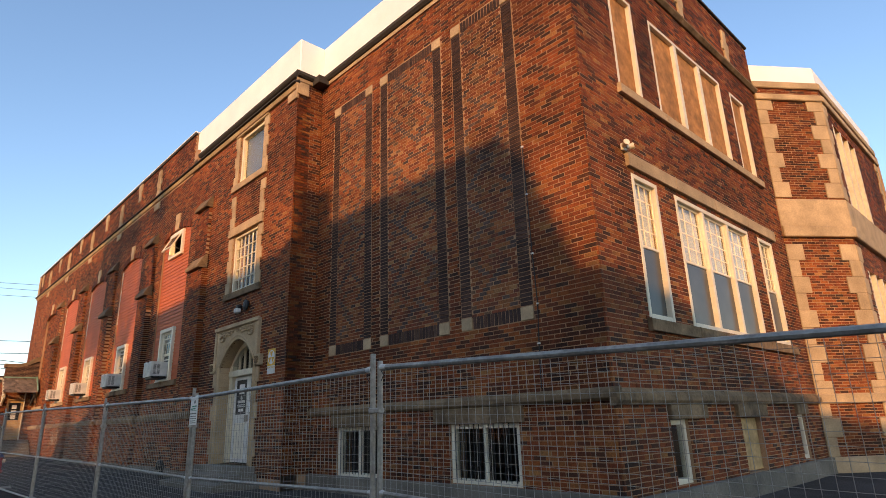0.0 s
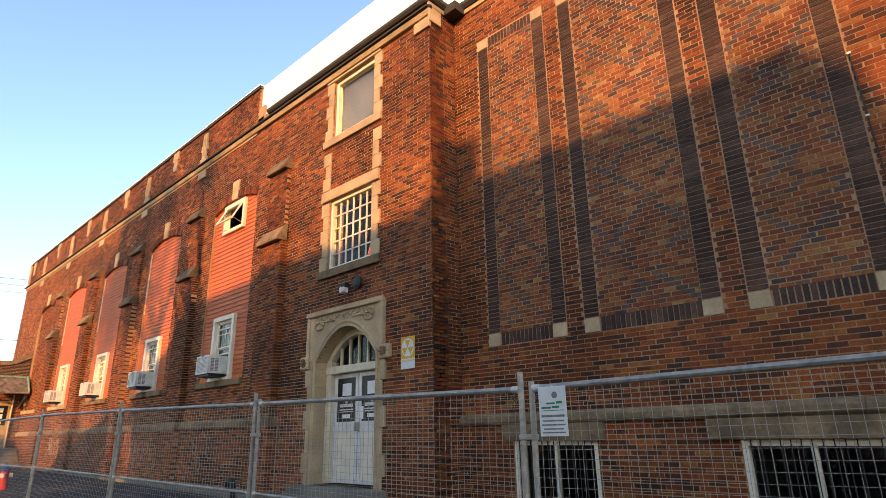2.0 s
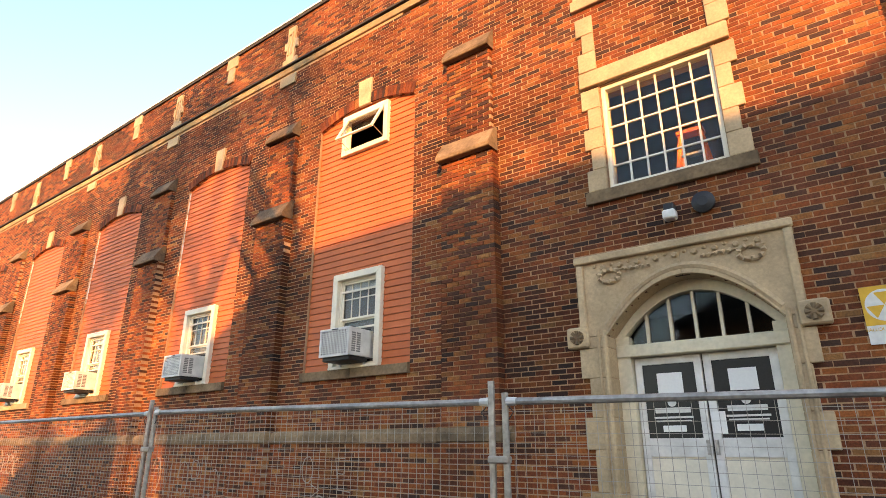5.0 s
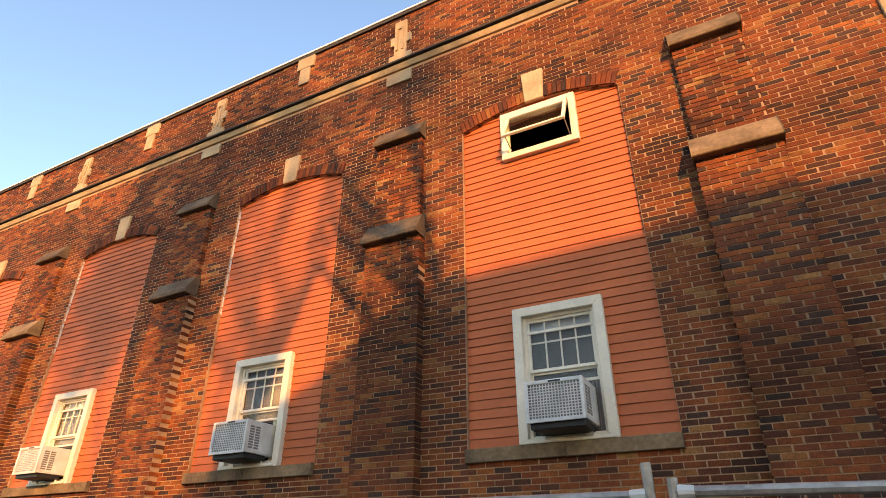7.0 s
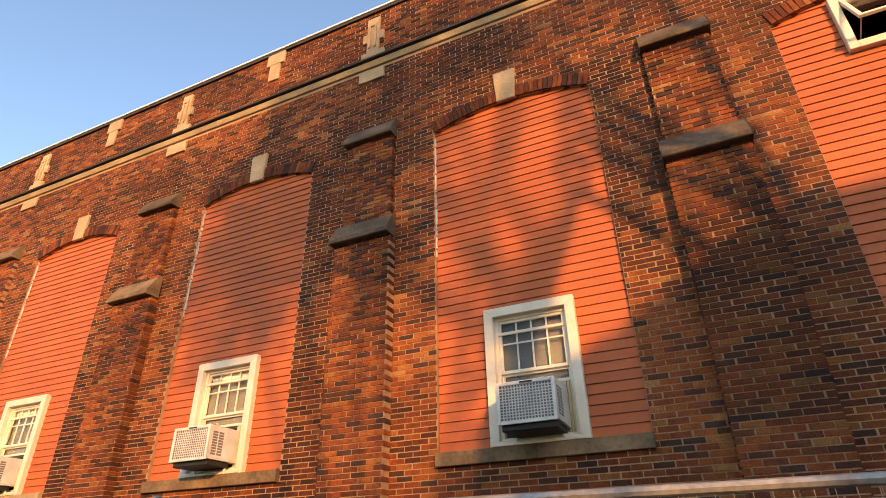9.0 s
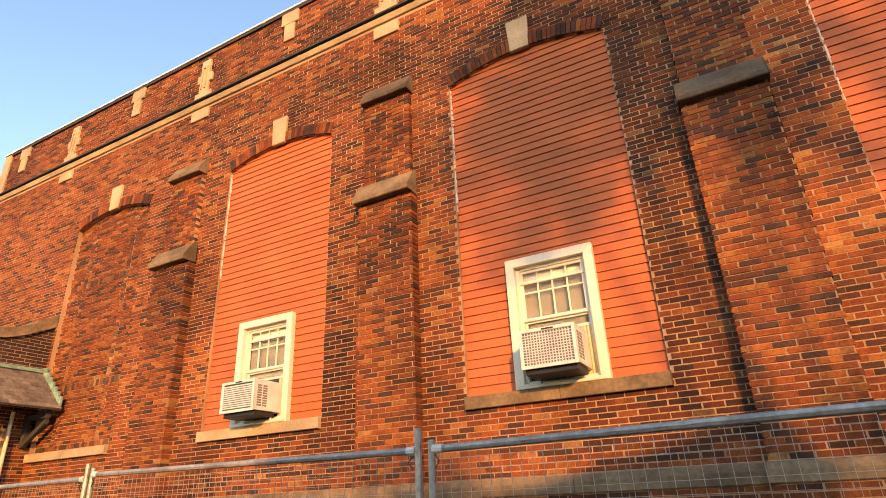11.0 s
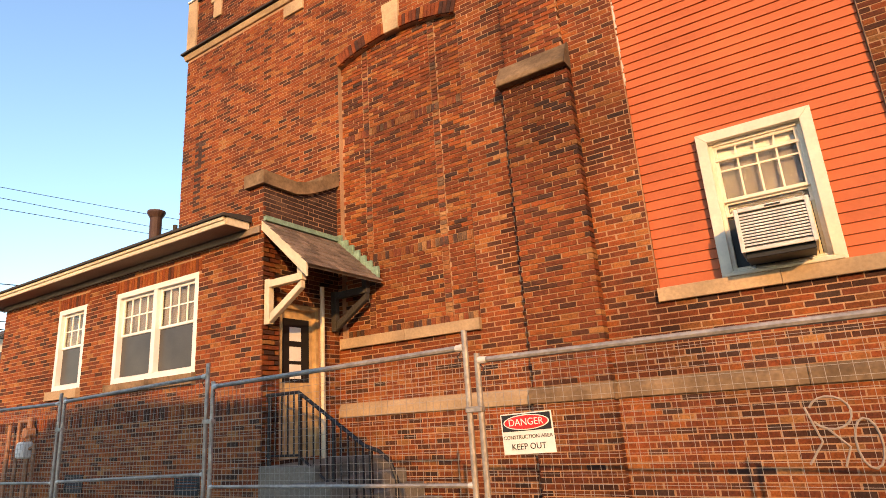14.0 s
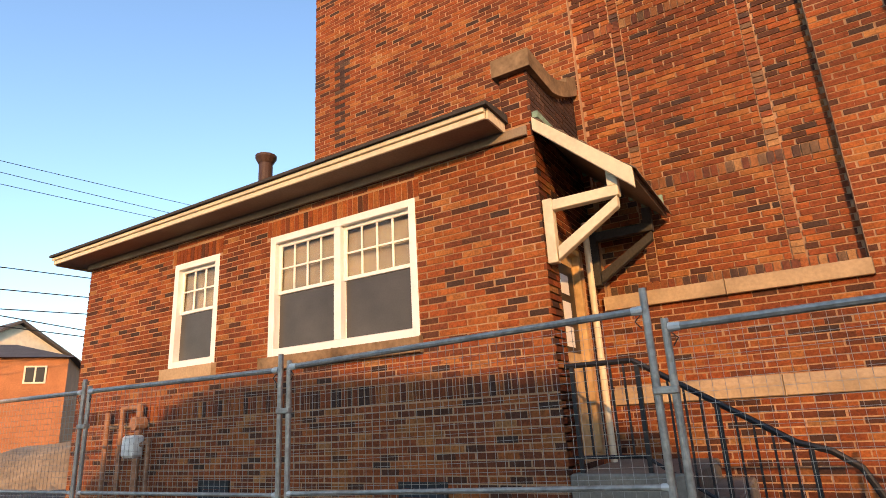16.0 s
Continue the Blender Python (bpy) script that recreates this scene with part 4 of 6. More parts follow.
# stair windows with quoined stone
for i, (a, b, z0, z1) in enumerate(stair_holes):
    if i == 0:
        w = thing("window_8", G @ pose(a, -0.06, z0), "many-paned white stair window", "window", kind="structure")
        part("window_frame", ring(Geo(), 0, b - a, 0, z1 - z0, 0.06, -0.10, 0.02), M_white, w, bevel=0.005)
        p_ = part("pane", Geo().box(0.05, b - a - 0.05, -0.05, -0.044, 0.05, z1 - z0 - 0.05), M_glass, w)
        p_.visible_shadow = False
        for j in range(1, 6):
            u = 0.06 + (b - a - 0.12) * j / 6
            part("glazing_bar", Geo().box(u - 0.011, u + 0.011, -0.055, -0.02, 0.06, z1 - z0 - 0.06), M_white, w)
        for j in range(1, 5):
            z = 0.06 + (z1 - z0 - 0.12) * j / 5
            part("glazing_bar", Geo().box(0.06, b - a - 0.06, -0.054, -0.021, z - 0.011, z + 0.011), M_white, w)
    else:
        w = thing("window_9", G @ pose(a, -0.06, z0), "white framed window with dark grey-blue glass", "window", kind="structure")
        part("window_frame", ring(Geo(), 0, b - a, 0, z1 - z0, 0.08, -0.10, 0.02), M_white, w, bevel=0.005)
        p_ = part("pane", Geo().box(0.06, b - a - 0.06, -0.05, -0.044, 0.06, z1 - z0 - 0.06), M_glass, w)
        p_.visible_shadow = False
        # Grey-blue sheet stands in for sky reflected in the glass.
        part("blind", Geo().box(0.04, b - a - 0.04, -0.14, -0.12, 0.04, z1 - z0 - 0.04), M_sky_grey, w, "grey-blue sheet coloured for the sky's reflection")
trim = thing("stair_window_trim", G, "limestone quoins, sills and heads of the stair windows", "trim", kind="structure")
for z0, z1, u0, u1 in ((4.79, 4.96, 13.15, 15.22), (6.56, 6.80, 13.22, 15.18), (7.92, 8.10, 13.18, 15.22), (9.60, 9.655, 13.22, 15.16)):
    block(trim, u0, u1, -0.22 if z0 != 6.56 else -0.05, 0.06, z0, z1, M_stone if z0 > 5 else M_stone_dirty)
for e0, s in ((13.44, -1), (14.92, 1)):
    z, i = 4.97, 0
    while z < 9.55:
        h = 0.31
        w = 0.26 if i % 2 == 0 else 0.18
        if not (6.5 < z < 6.75 or 7.75 < z + h / 2 < 8.15):
            block(trim, min(e0, e0 + s * w), max(e0, e0 + s * w), -0.15, 0.035, z, min(z + h - 0.003, 9.6), M_stone)
        z, i = z + h, i + 1

# ---- south front ----
def sx(x):
    return 15.9 - x


low = [(8.33, 9.18), (9.85, 13.30), (13.90, 14.80)]
s_holes = [(sx(b), sx(a), z0, z1) for a, b in low for z0, z1 in ((2.93, 5.33), (6.97, 9.08))]
s_holes += [(sx(9.12), sx(8.55), 0.54, 1.45), (sx(12.15), sx(11.2), 0.5, 1.45), (sx(14.75), sx(14.3), 0.56, 1.45)]
south = wall("wall_south", SOUTH, 0.0, sx(WX), 0.0, 10.0, 0.38, s_holes, "brick school front with stone bands and tall white windows")
bricks(south, lay(0.0, sx(WX), 0.5, 9.9, s_holes), M_brick, near=(sx(7.6), 3.5))
stones(south, sx(15.0), sx(8.2), slab(-0.02, 0.06, 5.42, 5.66), 1.7, M_stone, "band_stone")
stones(south, sx(15.0), sx(8.25), slab(-0.2, 0.07, 6.80, 6.965), 1.7, M_stone, "sill_stone")
stones(south, sx(15.05), sx(8.25), slab(-0.2, 0.07, 2.74, 2.925), 1.7, M_stone_dirty, "sill_stone")
stones(south, 0.0, sx(WX) + 0.1, [(-0.02, 1.66), (0.05, 1.66), (0.10, 1.72), (0.10, 1.80), (0.03, 1.88), (-0.02, 1.88)], 1.8, M_stone_dirty, "belt_stone")
for a, b in ((8.5, 9.75), (11.0, 12.4), (14.2, 14.9)):
    block(south, sx(b), sx(a), -0.05, 0.065, 1.45, 1.66, M_stone_dirty, "lintel", 0.012)
part("footing", Geo().box(0.0, sx(WX) + 0.1, -0.02, 0.12, 0.0, 0.5), M_concrete, south, "pale concrete footing", bevel=0.012)
stones(south, 0.0, sx(WX) + 0.08, [(-0.02, 9.80), (0.04, 9.80), (0.11, 9.87), (0.11, 9.92), (0.02, 9.98), (-0.02, 9.98)], 1.6, M_stone_dirty, "cornice_stone")
par = wall("parapet_south", SOUTH, 0.0, sx(WX), 10.0, 11.2, 0.3, [], "brick parapet of the school front")
bricks(par, lay(0.0, sx(WX), 10.02, 11.16), M_brick)
part("coping", Geo().box(0.0, sx(WX) + 0.05, -0.35, 0.05, 11.2, 11.26), M_tar, par, bevel=0.006)
for c in (9.2, 11.6, 14.2):
    g = Geo().box(sx(c) - 0.11, sx(c) + 0.11, -0.02, 0.045, 10.0, 10.95).box(sx(c) - 0.2, sx(c) + 0.2, -0.02, 0.04, 10.35, 10.6)
    part("ornament", g, M_stone, par, "carved limestone panel", bevel=0.01)
num = 10
for a, b in low:
    mull = [(b - a) / 3, 2 * (b - a) / 3] if b - a > 2 else []
    sash_window("window_%d" % num, SOUTH @ pose(sx(b), -0.02, 2.93), b - a, 2.40, "tall white double-hung school window with pale blinds", cols=3, rows=4, mullions=mull, blind=0.5, casing=0.08, cover=M_curtain, screen=True)
    num += 1
    w = thing("window_%d" % num, SOUTH @ pose(sx(b), -0.02, 6.97), "tall white window frame boarded with plywood", "window", kind="structure")
    part("window_frame", ring(Geo(), 0, b - a, 0, 2.11, 0.07, -0.12, 0.02), M_white, w, bevel=0.005)
    for c in mull:
        part("mullion", Geo().box(c - 0.07, c + 0.07, -0.12, 0.015, 0.07, 2.04), M_white, w, bevel=0.005)
    ed = [0.07] + [x for c in mull for x in (c - 0.07, c + 0.07)] + [b - a - 0.07]
    for p, q in zip(ed[::2], ed[1::2]):
        part("plywood_board", Geo().box(p, q, -0.075, -0.06, 0.05, 2.06), M_board, w, "weathered brown plywood board")
    num += 1
for a, b, z0, z1, m_ in ((8.55, 9.12, 0.54, 1.45, M_glass), (11.2, 12.15, 0.5, 1.45, M_ply), (14.3, 14.75, 0.56, 1.45, M_glass)):
    w = thing("window_%d" % num, SOUTH @ pose(sx(b), -0.05, z0), "basement window boarded with plywood" if m_ is M_ply else "narrow white basement window", "window", kind="structure")
    if m_ is M_glass:
        part("window_frame", ring(Geo(), 0, b - a, 0, z1 - z0, 0.08, -0.12, 0.0), M_white, w, bevel=0.005)
    part("pane" if m_ is M_glass else "plywood_board", Geo().box(0.0 if m_ is M_ply else 0.06, b - a - (0 if m_ is M_ply else 0.06), -0.06, -0.05, 0.03, z1 - z0 - 0.03), m_, w)
    num += 1

# flood lamp at the corner of the stone band
lamp = thing("flood_lamp", SOUTH @ pose(sx(8.15), 0.0, 5.72), "white twin-head security lamp on the brick wall", "lamp")
part("base", Geo().box(-0.06, 0.06, 0.0, 0.05, -0.06, 0.06), M_white, lamp, bevel=0.01)
for s in (-1, 1):
    part("head", Geo().tube((s * 0.05, 0.06, 0.0), (s * 0.11, 0.15, 0.02), 0.035, 12, 0.055), M_white, lamp)

# ---- stone-quoined bay at the end of the front ----
B0, B1 = Vector((15.9, 4.2, 0)), Vector((17.45, 3.05, 0))
for nm, p, q in (("wall_bay", B1, B0), ("wall_bay_front", Vector((24.0, 3.05, 0)), B1)):
    L = (q - p).length
    F = frame_at(p, (q - p))
    front = nm == "wall_bay_front"
    hol = [(L - 3.3, L - 0.9, 6.6, 9.3), (L - 3.3, L - 0.9, 2.6, 5.0)] if front else []
    bw = wall(nm, F, 0.0, L, 0.0, 10.1, 0.35, hol, "brick bay with buff limestone quoins and bands")
    bricks(bw, lay(0.0, L, 0.5, 10.0, hol), M_brick)
    for z0, z1, n1 in ((9.62, 9.80, 0.09), (10.0, 10.2, 0.06), (6.0, 6.75, 0.05), (5.72, 6.0, 0.11), (1.66, 1.88, 0.08), (0.0, 0.5, 0.1)):
        part("band_stone", Geo().box(-0.02, L + 0.02, -0.03, n1, z0, z1), M_stone, bw, bevel=0.02)
    for e0, s in ((0.0, 1), (L, -1)):
        z, i = 0.5, 0
        while z < 9.6:
            h = 0.42
            if not (5.5 < z < 6.7):
                w = 0.46 if i % 2 else 0.28
                part("quoin", Geo().box(min(e0, e0 + s * w), max(e0, e0 + s * w), -0.03, 0.03, z, z + h - 0.003), M_stone, bw, bevel=0.01)
            z, i = z + h, i + 1
    part("roof_sheet", Geo().box(0.0, L, -0.5, -0.02, 10.2, 10.75), M_membrane, bw, "white roof sheeting", bevel=0.03)
    for a, b, z0, z1 in hol:
        part("plywood_board", Geo().box(a, b, -0.2, -0.15, z0, z1), M_ply, bw, "raw yellow plywood board")
        for j in range(4):
            u = a + (b - a) * j / 3
            part("mullion", Geo().box(u - 0.07, u + 0.07, -0.15, 0.0, z0, z1), M_cream, bw)

# ---- inside and back of the building ----
shell = thing("building_core", Matrix(), "plain inner walls, floors and flat roof of the school", "building", kind="structure")
part("back_wall", Geo().box(24.0, 24.3, 3.0, 44.0, 0.0, 10.0), M_mortar, shell)
part("corridor_wall", Geo().box(11.0, 11.2, 4.6, 43.7, 0.0, 9.6), M_inside, shell)
part("north_wall", Geo().box(6.8, 24.0, 43.7, 44.03, 0.0, 11.2), M_mortar, shell)
for z in (0.3, 2.2, 6.0):
    part("floor_slab", Geo().box(7.5, 24.0, 4.6, 11.6, z, z + 0.15), M_inside, shell)
part("hall_floor", Geo().box(6.8, 24.0, 11.9, 43.7, 0.3, 0.45), M_inside, shell)
part("roof_slab", Geo().box(6.77, 24.0, 11.4, 44.0, 9.9, 10.1), M_tar, shell)
part("roof_slab", Geo().box(7.47, 24.0, 4.58, 11.4, 9.8, 10.0), M_tar, shell)
part("cross_wall", Geo().box(7.4, 24.0, 11.5, 11.8, 0.0, 9.8), M_inside, shell)
part("cross_wall", Geo().box(6.8, 11.0, 16.4, 16.6, 0.0, 9.8), M_inside, shell)

# ---- annex ----
AX, AY0, AY1 = 4.87, 39.72, 47.5
ANNEX = frame_at((AX, 0, 0), (0, 1, 0))
a_holes = [(41.14, 43.34, 2.60, 4.10), (44.31, 45.27, 2.63, 4.09)]
annex = wall("wall_annex", ANNEX, AY0, AY1, 0.0, 4.55, 0.3, a_holes, "clean red brick wall of the low annex")
heads = [(a - 0.06, b + 0.06, z1 + 0.0, z1 + 0.21) for a, b, z0, z1 in a_holes]
belt_z = [(AY0, AY1, 29 * COURSE, 32 * COURSE - 0.002)]
bricks(annex, lay(AY0, AY1, 0.4, 4.55, a_holes + heads + belt_z), M_brick_new, near=(40.4, 3.0))
bricks(annex, lay(AY0, AY0 + 0.31, 4.55, 5.12), M_brick)
st = []
for a, b, z0, z1 in heads + belt_z:
    n = int((b - a) / 0.077)
    for i in range(n):
        u = a + (b - a) * i / n
        st.append((u, u + 0.064, -0.02, 0.002, z0 + 0.005, z1 - 0.008))
bricks(annex, [q for q in st if q[4] > 3], M_brick_new, "soldier courses over the windows", "soldier_course")
bricks(annex, [q for q in st if q[4] < 3], M_brick, "dark soldier course", "soldier_course", near=(41.5, 1.8))
ASOUTH = frame_at((GX, AY0, 0), (-1, 0, 0))
AW = GX - AX
d_hole = (0.42, 1.20, 1.35, 3.45)
asouth = wall("wall_annex_south", ASOUTH, 0.0, AW, 0.0, 5.05, 0.3, [d_hole], "brick end wall of the annex with a stone-coped parapet")
coping_z = lambda u: 5.12 + 0.42 * max(0.0, 1 - u / 0.95) ** 1.3
end = lay(0.0, AW, 0.4, 5.5, [d_hole], skip=lambda q: q[5] > coping_z((q[0] + q[1]) / 2) + 0.03)
bricks(asouth, [q for q in end if q[4] < 4.5], M_brick, near=(1.4, 3.0))
bricks(asouth, [q for q in end if q[4] >= 4.5], M_brick_dark, "dark brick of the end parapet")
cop, core = Geo(), Geo()
us = [AW * i / 8 for i in range(8)] + [AW + 0.07]
for u0, u1 in zip(us, us[1:]):
    z0, z1 = coping_z(u0), coping_z(u1)
    t = 0.20 + 0.06 * (u0 < 0.3)
    cop.hexa([(u0, -0.36, z0), (u1, -0.36, z1), (u1, 0.06, z1), (u0, 0.06, z0), (u0, -0.36, z0 + t), (u1, -0.36, z1 + t), (u1, 0.06, z1 + t), (u0, 0.06, z0 + t)])
    v1 = min(u1, AW - 0.01)
    core.hexa([(u0, -0.3, 5.03), (v1, -0.3, 5.03), (v1, -0.007, 5.03), (u0, -0.007, 5.03), (u0, -0.3, z0 + 0.01), (v1, -0.3, z1 + 0.01), (v1, -0.007, z1 + 0.01), (u0, -0.007, z0 + 0.01)])
part("parapet_core", core, M_mortar, asouth)
part("coping", cop, M_stone_dirty, asouth, "swept weathered stone coping")
annex_n = wall("wall_annex_north", frame_at((AX, AY1, 0), (1, 0, 0)), 0.0, 6.0, 0.0, 4.55, 0.3, [], "brick north wall of the annex")
bricks(annex_n, lay(0.0, 6.0, 0.4, 4.5), M_brick_new)
roof = thing("annex_roof", Matrix(), "low hipped roof with a deep cream eave over the annex", "roof", kind="structure")
ex, ey0, ey1 = AX - 0.40, AY0 + 0.30, AY1 + 0.30
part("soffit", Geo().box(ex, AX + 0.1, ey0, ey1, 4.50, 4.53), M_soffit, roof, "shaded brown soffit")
part("fascia", Geo().box(ex - 0.03, ex, ey0, ey1 + 0.03, 4.485, 4.55), M_cream, roof, "cream fascia board", bevel=0.006)
part("fascia_cap", Geo().box(ex - 0.055, ex, ey0, ey1 + 0.05, 4.55, 4.60), M_cream, roof, bevel=0.006)
part("fascia", Geo().box(ex, AX + 6, ey1, ey1 + 0.03, 4.47, 4.60), M_cream, roof)
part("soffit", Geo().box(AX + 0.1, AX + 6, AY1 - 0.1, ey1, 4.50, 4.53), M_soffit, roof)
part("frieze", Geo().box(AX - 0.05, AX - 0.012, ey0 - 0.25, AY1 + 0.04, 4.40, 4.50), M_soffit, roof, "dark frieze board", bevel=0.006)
g = Geo()
g.hexa([(ex - 0.09, ey0 - 0.05, 4.60), (9.0, ey0 - 0.05, 4.60), (9.0, ey1 + 0.07, 4.60), (ex - 0.09, ey1 + 0.07, 4.60), (ex - 0.09, ey0 - 0.05, 4.635), (9.0, ey0, 5.25), (9.0, ey1 - 2.5, 5.25), (ex - 0.09, ey1 + 0.07, 4.635)])
part("roof_slope", g, M_tar, roof)
part("fascia_end", Geo().extrude([(ey0 - 0.02, 4.49), (ey0, 4.49), (ey0, 4.60), (ey0 - 0.02, 4.60)], ex, AX - 0.02), M_cream, roof)
pipe = thing("flue_pipe", pose(7.0, 45.9, 5.8), "rusty brown flue pipe with a flared cap", "flue")
part("pipe", Geo().tube((0, 0, -1.2), (0, 0, 0.85), 0.13, 14), M_flue, pipe)
part("cap", Geo().tube((0, 0, 0.82), (0, 0, 0.93), 0.14, 14, 0.2).tube((0, 0, 0.93), (0, 0, 0.98), 0.2, 14), M_flue, pipe)
p2 = thing("vent_pipe", pose(7.3, 45.6, 5.6), "thin dark vent pipe on the annex roof", "vent")
part("pipe", Geo().tube((0, 0, -0.9), (0, 0, 0.85), 0.05, 10), M_tar, p2)

w = sash_window("window_30", ANNEX @ pose(41.14, -0.03, 2.60), 2.20, 1.50, "white paired double-hung annex window", cols=4, rows=2, material=M_white_new, mullions=[1.10], casing=0.09, upper=0.48, screen=True, blind=0.52, cover=M_blind)
w = sash_window("window_31", ANNEX @ pose(44.31, -0.03, 2.63), 0.96, 1.46, "white double-hung annex window", cols=3, rows=2, material=M_white_new, casing=0.09, upper=0.48, screen=True, blind=0.52, cover=M_blind)
stones(annex, 41.10, 43.42, slab(-0.1, 0.07, 2.44, 2.595), 1.2, M_stone_dirty, "sill_stone")
stones(annex, 44.26, 45.34, slab(-0.1, 0.07, 2.47, 2.625), 1.2, M_stone, "sill_stone")
part("back_partition", Geo().box(6.2, 6.3, 40.1, 47.2, 0.2, 4.5), M_inside, shell)
part("annex_floor", Geo().box(5.2, 6.2, 40.1, 47.2, 1.0, 1.15), M_inside, shell)
part("annex_ceiling", Geo().box(5.15, 6.3, 40.0, 47.2, 4.30, 4.36), M_inside, shell)

# annex door
d2 = thing("door_2", ASOUTH @ pose(d_hole[0], -0.08, 1.35), "brown door with notices behind glass in a yellow frame", "door", kind="structure")
part("door_frame", ring(Geo(), 0, 0.78, -0.02, 2.1, 0.07, -0.1, 0.05), M_ply, d2, "yellowish door frame", bevel=0.004)
part("door_leaf", Geo().box(0.07, 0.71, -0.06, -0.02, 0.02, 2.03), M_ply, d2)
part("dark_pane", Geo().box(0.14, 0.64, -0.02, -0.012, 1.0, 1.9), M_black, d2)
for z in (1.05, 1.3, 1.58):
    part("paper_notice", Geo().box(0.3, 0.52, -0.012, -0.008, z, z + 0.2), M_paper, d2, "paper notice")

# canopy: shed roof of slates between the annex end and the gym wall
can = thing("door_canopy", Matrix.Translation((0, 0, 0)), "small slate shed canopy with cream barge board and bracket", "canopy")
ya, yb, za, zb_ = AY0 - 0.015, 38.86, 4.56, 3.80
cx0, cx1 = AX - 0.02, GX - 0.005
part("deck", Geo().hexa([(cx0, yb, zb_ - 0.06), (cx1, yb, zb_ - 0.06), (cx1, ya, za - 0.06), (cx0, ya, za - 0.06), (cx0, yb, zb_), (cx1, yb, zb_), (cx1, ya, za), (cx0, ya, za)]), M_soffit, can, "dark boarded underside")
rows_ = 9
for r in range(rows_):
    t0, t1 = r / rows_, (r + 1.25) / rows_
    for c in range(10):
        x0 = cx0 - 0.04 + (cx1 - cx0 + 0.03) * (c + (0.5 if r % 2 else 0)) / 10
        x1 = min(x0 + (cx1 - cx0) / 10 - 0.006, cx1 - 0.002)
        if x1 - x0 < 0.03:
            continue
        y0, y1 = yb - 0.05 + (ya - yb + 0.04) * t0, min(ya - 0.002, yb - 0.05 + (ya - yb + 0.04) * t1)
        f = (za - zb_) / (ya - yb)
        z0, z1 = zb_ + (y0 - yb) * f, zb_ + (y1 - yb) * f
        part("slate", Geo().hexa([(x0, y0, z0 + 0.012), (x1, y0, z0 + 0.012), (x1, y1, z1 + 0.002), (x0, y1, z1 + 0.002), (x0, y0, z0 + 0.026), (x1, y0, z0 + 0.026), (x1, y1, z1 + 0.008), (x0, y1, z1 + 0.008)]), M_slate, can)
g = Geo()
f = (za - zb_) / (ya - yb)
g.hexa([(cx0 - 0.04, yb - 0.02, zb_ - 0.20), (cx0, yb - 0.02, zb_ - 0.20), (cx0, ya, za - 0.14), (cx0 - 0.04, ya, za - 0.14), (cx0 - 0.04, yb - 0.02, zb_ - 0.01), (cx0, yb - 0.02, zb_ - 0.01), (cx0, ya, za), (cx0 - 0.04, ya, za)])
part("barge_board", g, M_cream, can, "cream barge board", bevel=0.006)
part("ridge_flashing", Geo().box(cx0, cx1, ya - 0.06, ya, za + 0.0, za + 0.07), M_copper, can, "green copper flashing")
for i in range(7):
    y = yb + (ya - yb) * (i + 0.1) / 7
    z = zb_ + (y - yb) * f
    part("step_flashing", Geo().box(GX - 0.055, GX - 0.003, y, y + 0.115, z + 0.0, z + 0.20), M_copper, can, "green copper step flashing", bevel=0.006)
# Inner bracket is coloured near-black so it doesn't show lit under the canopy.
for x, M_br in ((AX + 0.02, M_cream), (GX - 0.18, M_tar)):
    b_ = part("bracket", Geo().box(x, x + 0.09, AY0 - 0.10, AY0 - 0.005, 3.10, 3.72), M_br, can, "painted timber bracket", bevel=0.006)
    part("arm", Geo().box(x, x + 0.09, 39.0, AY0 - 0.1, 3.60, 3.70), M_br, b_, bevel=0.006)
    part("brace", Geo().hexa([(x + 0.005, 39.02, 3.50), (x + 0.085, 39.02, 3.50), (x + 0.085, AY0 - 0.11, 3.12), (x + 0.005, AY0 - 0.11, 3.12), (x + 0.005, 39.02, 3.60), (x + 0.085, 39.02, 3.60), (x + 0.085, AY0 - 0.11, 3.24), (x + 0.005, AY0 - 0.11, 3.24)]), M_br, b_, bevel=0.006)
    part("post", Geo().box(x, x + 0.09, 39.0, 39.09, 3.70, 3.86), M_br, b_)

part("downspout", Geo().tube((5.94, AY0 - 0.07, 1.30), (5.94, AY0 - 0.07, 3.75), 0.035, 10), M_cream, can, "cream round downpipe")

# landing, stairs and rail
st_ = thing("annex_stairs", Matrix(), "grey concrete landing and steps at the annex door", "steps", kind="structure")
part("landing", Geo().box(AX - 0.05, GX - 0.1, 38.75, AY0 - 0.02, 0.3, 1.30), M_concrete, st_, bevel=0.015)
for i in range(4):
    part("tread", Geo().box(AX + 0.1, GX - 0.1, 38.75 - 0.28 * (i + 1), 38.75 - 0.28 * i, 0.3, 1.30 - 0.17 * (i + 1)), M_concrete, st_, bevel=0.015)
part("cheek", Geo().box(AX - 0.25, AX + 0.08, 38.3, 39.0, 0.3, 1.12), M_concrete, st_, bevel=0.02)
part("cheek", Geo().box(AX - 0.25, AX + 0.08, 37.75, 38.28, 0.3, 0.78), M_concrete, st_, bevel=0.02)
rail = thing("stair_rail", Matrix(), "black iron handrail with square balusters and a curled end", "railing")
rx = AX + 0.06
path = [(39.68, 2.17), (39.1, 2.17), (38.05, 1.50), (37.85, 1.44), (37.70, 1.33), (37.62, 1.15), (37.62, 0.95)]
part("handrail", Geo().path([(rx, y, z) for y, z in path], 0.024), M_iron, rail)
